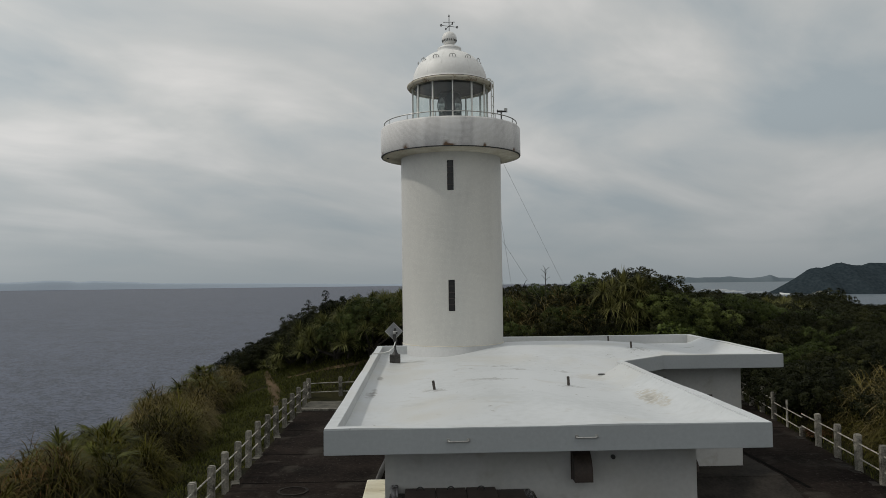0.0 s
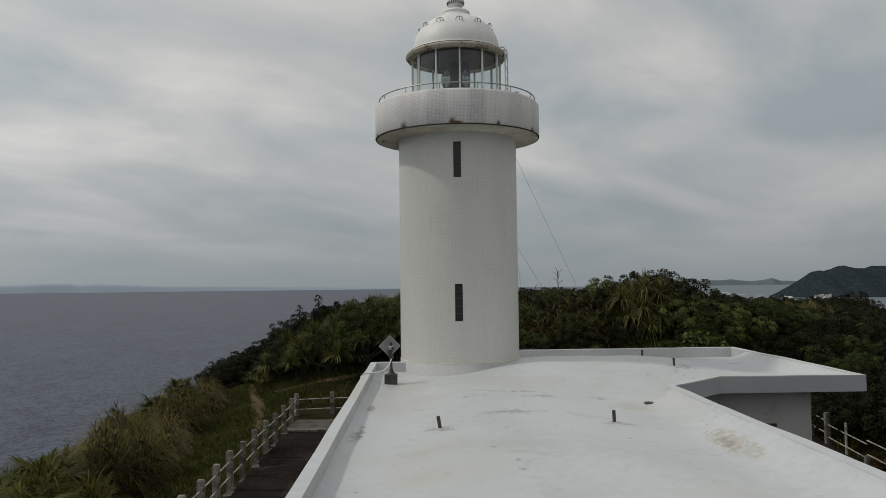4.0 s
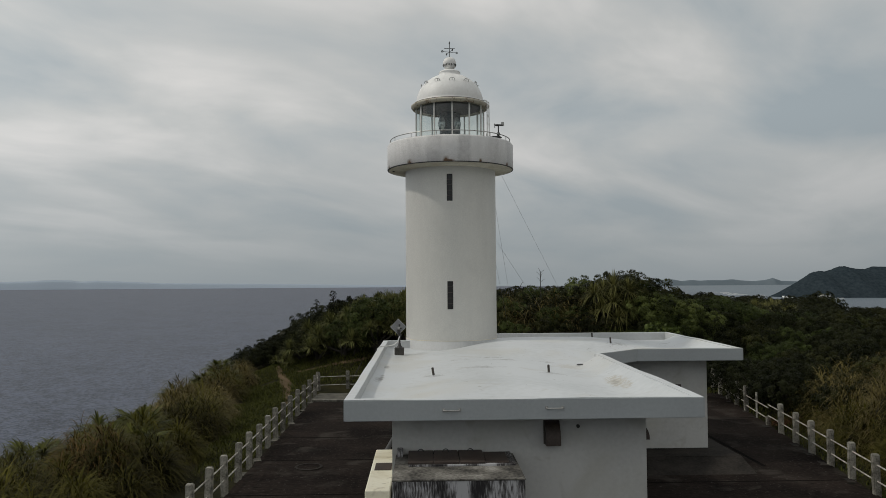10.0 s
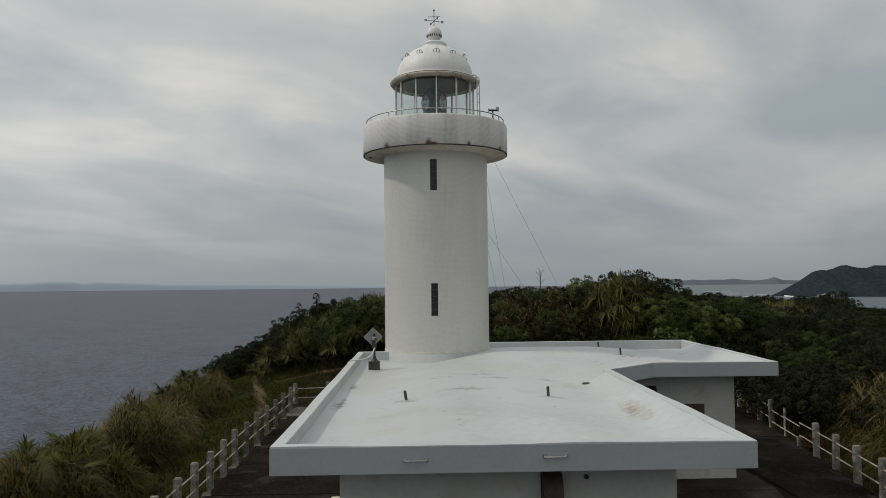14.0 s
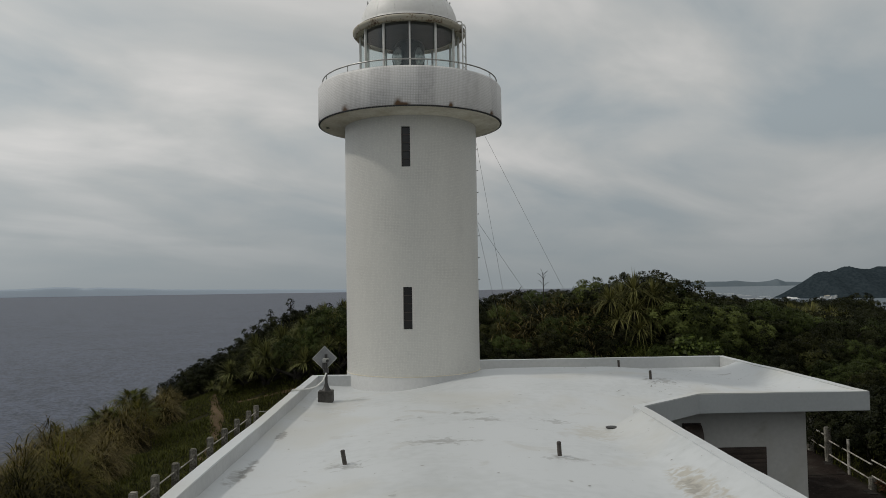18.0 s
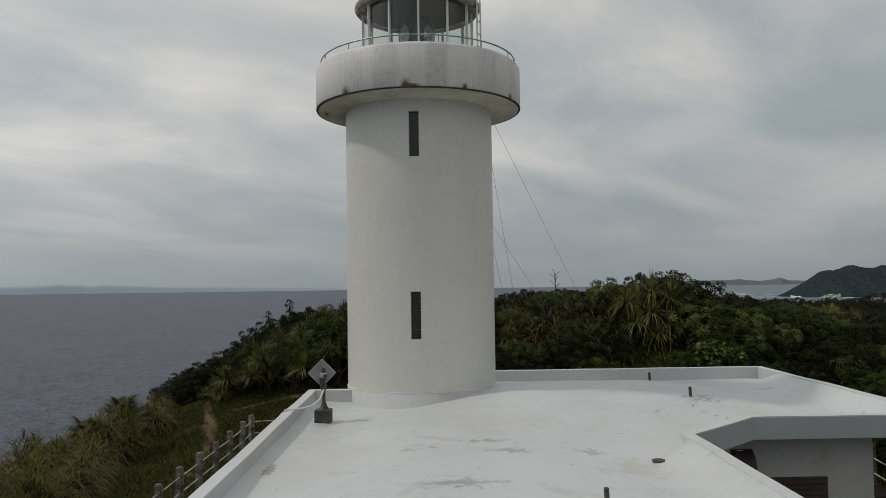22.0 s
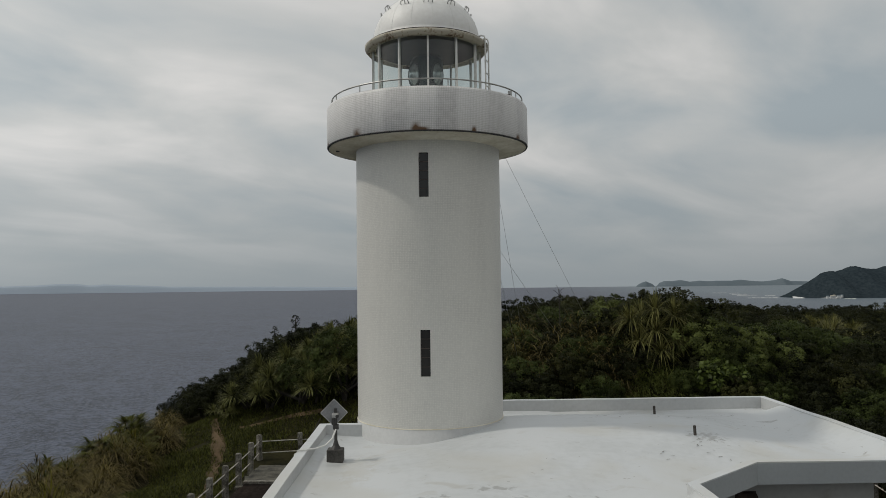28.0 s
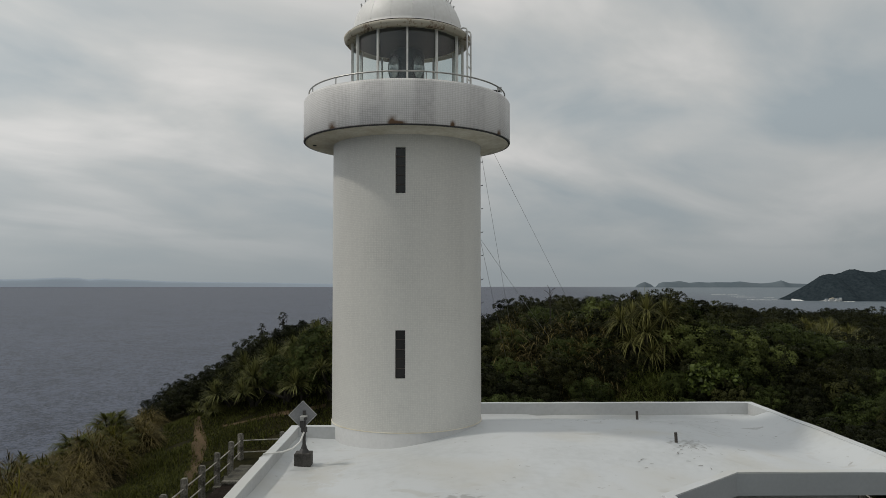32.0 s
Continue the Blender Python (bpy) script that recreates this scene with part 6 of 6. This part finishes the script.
reeds("tall_grass", "tall wind-bent green grass in mounds on the seaward slope", [(x, y, mound(x, y)) for x, y in pts if (x, y) not in straw and y >= 12.5], 800, (0.06, -0.04), "reed", 0.017)
reeds("tall_grass", "dark green tall grass in mounds beside the railing", [(x, y, mound(x, y)) for x, y in pts if (x, y) not in straw and y < 12.5], 1000, (0.06, -0.04), "reedshade", 0.019)
reeds("tall_grass", "straw-tipped tall grass in mounds on the seaward slope", [(x, y, mound(x, y)) for x, y in straw if y >= 12.5], 800, (0.06, -0.04), "reedstraw", 0.017)
reeds("tall_grass", "pale-tipped tall grass in mounds beside the yard", [(x, y, mound(x, y)) for x, y in straw if y < 12.5], 1000, (0.06, -0.04), "reed", 0.017)
reeds("tall_grass", "rust-brown seeding grass on a mound beside the yard", [(x, y, 1.75) for x, y in ((-6.9, 6.3), (-6.5, 7.0), (-7.2, 7.1), (-6.3, 6.2))], 420, (0.05, 0.0), "reedbrown", 0.018)
pts = spread(80, 11, 19, 0, 13.5, 0.72, 52, lambda x, y: right_edge(y) + 1.35 < x < right_edge(y) + 4.6 - 0.12 * max(0, y - 6))
reeds("tall_grass", "tall straw-coloured grass beyond the landward railing", [(x, y, 2.85 + 0.3 * math.sin(x * 1.3 + y) - 0.16 * max(0, y - 9)) for x, y in pts if (x + y) % 1 < 0.6 and x > right_edge(y) + 1.75], 1000, (0.10, 0.0), "reedstraw", 0.017)
reeds("tall_grass", "tall fading grass beyond the landward railing", [(x, y, 2.75 + 0.3 * math.sin(x * 1.3 + y) - 0.16 * max(0, y - 9)) for x, y in pts if (x + y) % 1 >= 0.6 and x > right_edge(y) + 1.75], 1000, (0.10, 0.0), "reedstraw", 0.016)
reeds("tall_grass", "dark green grass at the foot of the tall growth by the landward railing", [(x, y, 1.6 + 0.3 * math.sin(x * 1.3 + y)) for x, y in pts if x <= right_edge(y) + 1.75], 900, (0.04, 0.0), "reedshade", 0.016)
pts = spread(14, 10.0, 11.8, 25.4, 26.4, 0.42, 54, clear)
reeds("tall_grass", "fresh green grass below the great pandanus", [(x, y, 1.15) for x, y in pts], 420, (0.0, -0.05), "turfbright", 0.016)
pts = spread(15, 5.6, 9.9, 26.2, 29.2, 0.75, 53, clear)
reeds("tall_grass", "clumps of long straw-tipped grass among the shrubs", [(x, y, max(0.8, (4.25 - 0.5 * (27.5 - y) - float(ground_z(x, y))))) for x, y in pts], 420, (0.05, 0), "reedstraw")
for x, y in ((12.85, 12.7), (13.6, 13.1)):
    plant([fan_palm_proto(38, 7, 0.5, 0.36, "drypalm")], 0, "dry_palm", x, y, 0.75, "withered rust-brown low palm behind the landward railing", "palm", "withered palms", rp, 0.4, 0.7)
for i, (x, y, top) in enumerate(SEA_FANS):
    plant(FANS, i, "fan_palm", x, y, top, "low fan palm among the tall grass on the seaward slope", "palm", "palms by the sea", rp, 0.5, 1.15 if y < 12 else 0.95)


def turf(name, label, n, area, seed, h=0.14, w=0.02, mat="turf"):
    global RNG
    RNG = np.random.default_rng(seed)
    x0, x1, y0, y1, ok = area
    x, y = RNG.uniform(x0, x1, n), RNG.uniform(y0, y1, n)
    keep = ok(x, y)
    x, y = x[keep], y[keep]
    n = len(x)
    a = RNG.uniform(0, 2 * np.pi, n)
    el = RNG.uniform(0.7, 1.4, n)
    out = np.stack([np.cos(a) * np.cos(el), np.sin(a) * np.cos(el), np.zeros(n)], 1)
    up = np.stack([np.zeros(n), np.zeros(n), np.sin(el)], 1)
    tall = h * (0.7 + 0.6 * np.clip(0.5 + 0.5 * wobble(x, y, 1.6), 0, 1))
    V, Q = straps(np.stack([x, y, ground_z(x, y) - 0.02], 1), out, up, tall * RNG.uniform(0.6, 1.5, n), np.full(n, w), RNG.uniform(0.1, 0.5, n), 2)
    return tagged(new(name, quads_mesh(name, V, Q, mat)), label, "grass", kind="stuff")


def path_x(y):
    return np.interp(y, (14.0, 18.2, 20.0, 22.0, 23.2, 25.0, 27.5, 30.0), (-4.0, -4.15, -4.42, -4.9, -5.1, -5.9, -5.6, -4.6)) + 0.05 * np.sin(y * 2.1)


def path_half(y):
    return np.interp(y, (17.5, 20.0, 22.6, 23.6, 25.0, 26.0), (0.06, 0.10, 0.16, 0.17, 0.05, 0.0)) * (1 + 0.25 * np.sin(y * 2.3) + 0.15 * np.sin(y * 5.1))


def bare(x, y):
    """Trodden earth: the path, its side branch and some worn spots."""
    rag = 0.09 * np.sin(x * 17 + y * 9) + 0.08 * np.sin(x * 31 - y * 23) + np.random.default_rng(9).normal(size=np.shape(x)) * 0.06
    main = (np.abs(x - path_x(y)) < path_half(y) + rag) & (y > 17.5) & (y < 26)
    side = (np.abs(y - (24.45 + 0.16 * (x + 4.4))) < 0.05 + rag) & (x > -4.9) & (x < -1.2)
    worn = wobble(x, y, 1.9, 2.0) > 1.15
    return main | side | (worn & (y > 19))


turf("short_grass", "short green turf between the railing and the tall grass", 95000, (-8.0, -3.5, 7, 28, lambda x, y: (x > lawn_edge(y) - 0.15) & ~bare(x, y) & (np.random.default_rng(5).uniform(size=len(x)) < np.interp(y, (7, 9, 13), (0.15, 0.5, 1)))), 71)
turf("short_grass", "short green turf behind the yard", 60000, (-3.5, 14, 19.8, 27, lambda x, y: ((y > 22.1) | (x > -1.0)) & ~bare(x, y)), 72, 0.18)
turf("short_grass", "fresh grass in the small clearing among the shrubs", 5000, (9.0, 12.4, 23.4, 25.9, lambda x, y: (x - 10.7) ** 2 / 2.2 + (y - 24.6) ** 2 / 1.2 < 1.1), 74, 0.3, 0.025, "turfbright")
turf("short_grass", "rough turf at the foot of the landward railing", 16000, (10.5, 16, -3, 20, lambda x, y: (x > right_edge(y) + 0.1) & (x < right_edge(y) + 2.0)), 73, 0.2)


def path_mesh(name, X, Y):
    n, m = X.shape
    Z = ground_z(X, Y) + 0.012
    i = (np.arange(n - 1)[:, None] * m + np.arange(m - 1)[None, :]).ravel()
    return quads_mesh(name, np.stack([X, Y, Z], -1).reshape(-1, 3), np.stack([i, i + 1, i + m + 1, i + m], 1), "path")


cols = np.linspace(-1, 1, 9)[None, :]
ys = np.linspace(17.5, 25.9, 70)[:, None]
tagged(new("footpath", path_mesh("footpath", path_x(ys) + cols * (path_half(ys) + 0.06), ys + 0 * cols)), "narrow trodden brown earth path through the grass", "path", kind="structure")
xs = np.linspace(-4.8, -1.2, 40)[:, None]
tagged(new("footpath", path_mesh("footpath", xs + 0 * cols, 24.45 + 0.16 * (xs + 4.4) + cols * 0.13 + 0.05)), "faint earth track branching off below the shrubs", "path", kind="structure")
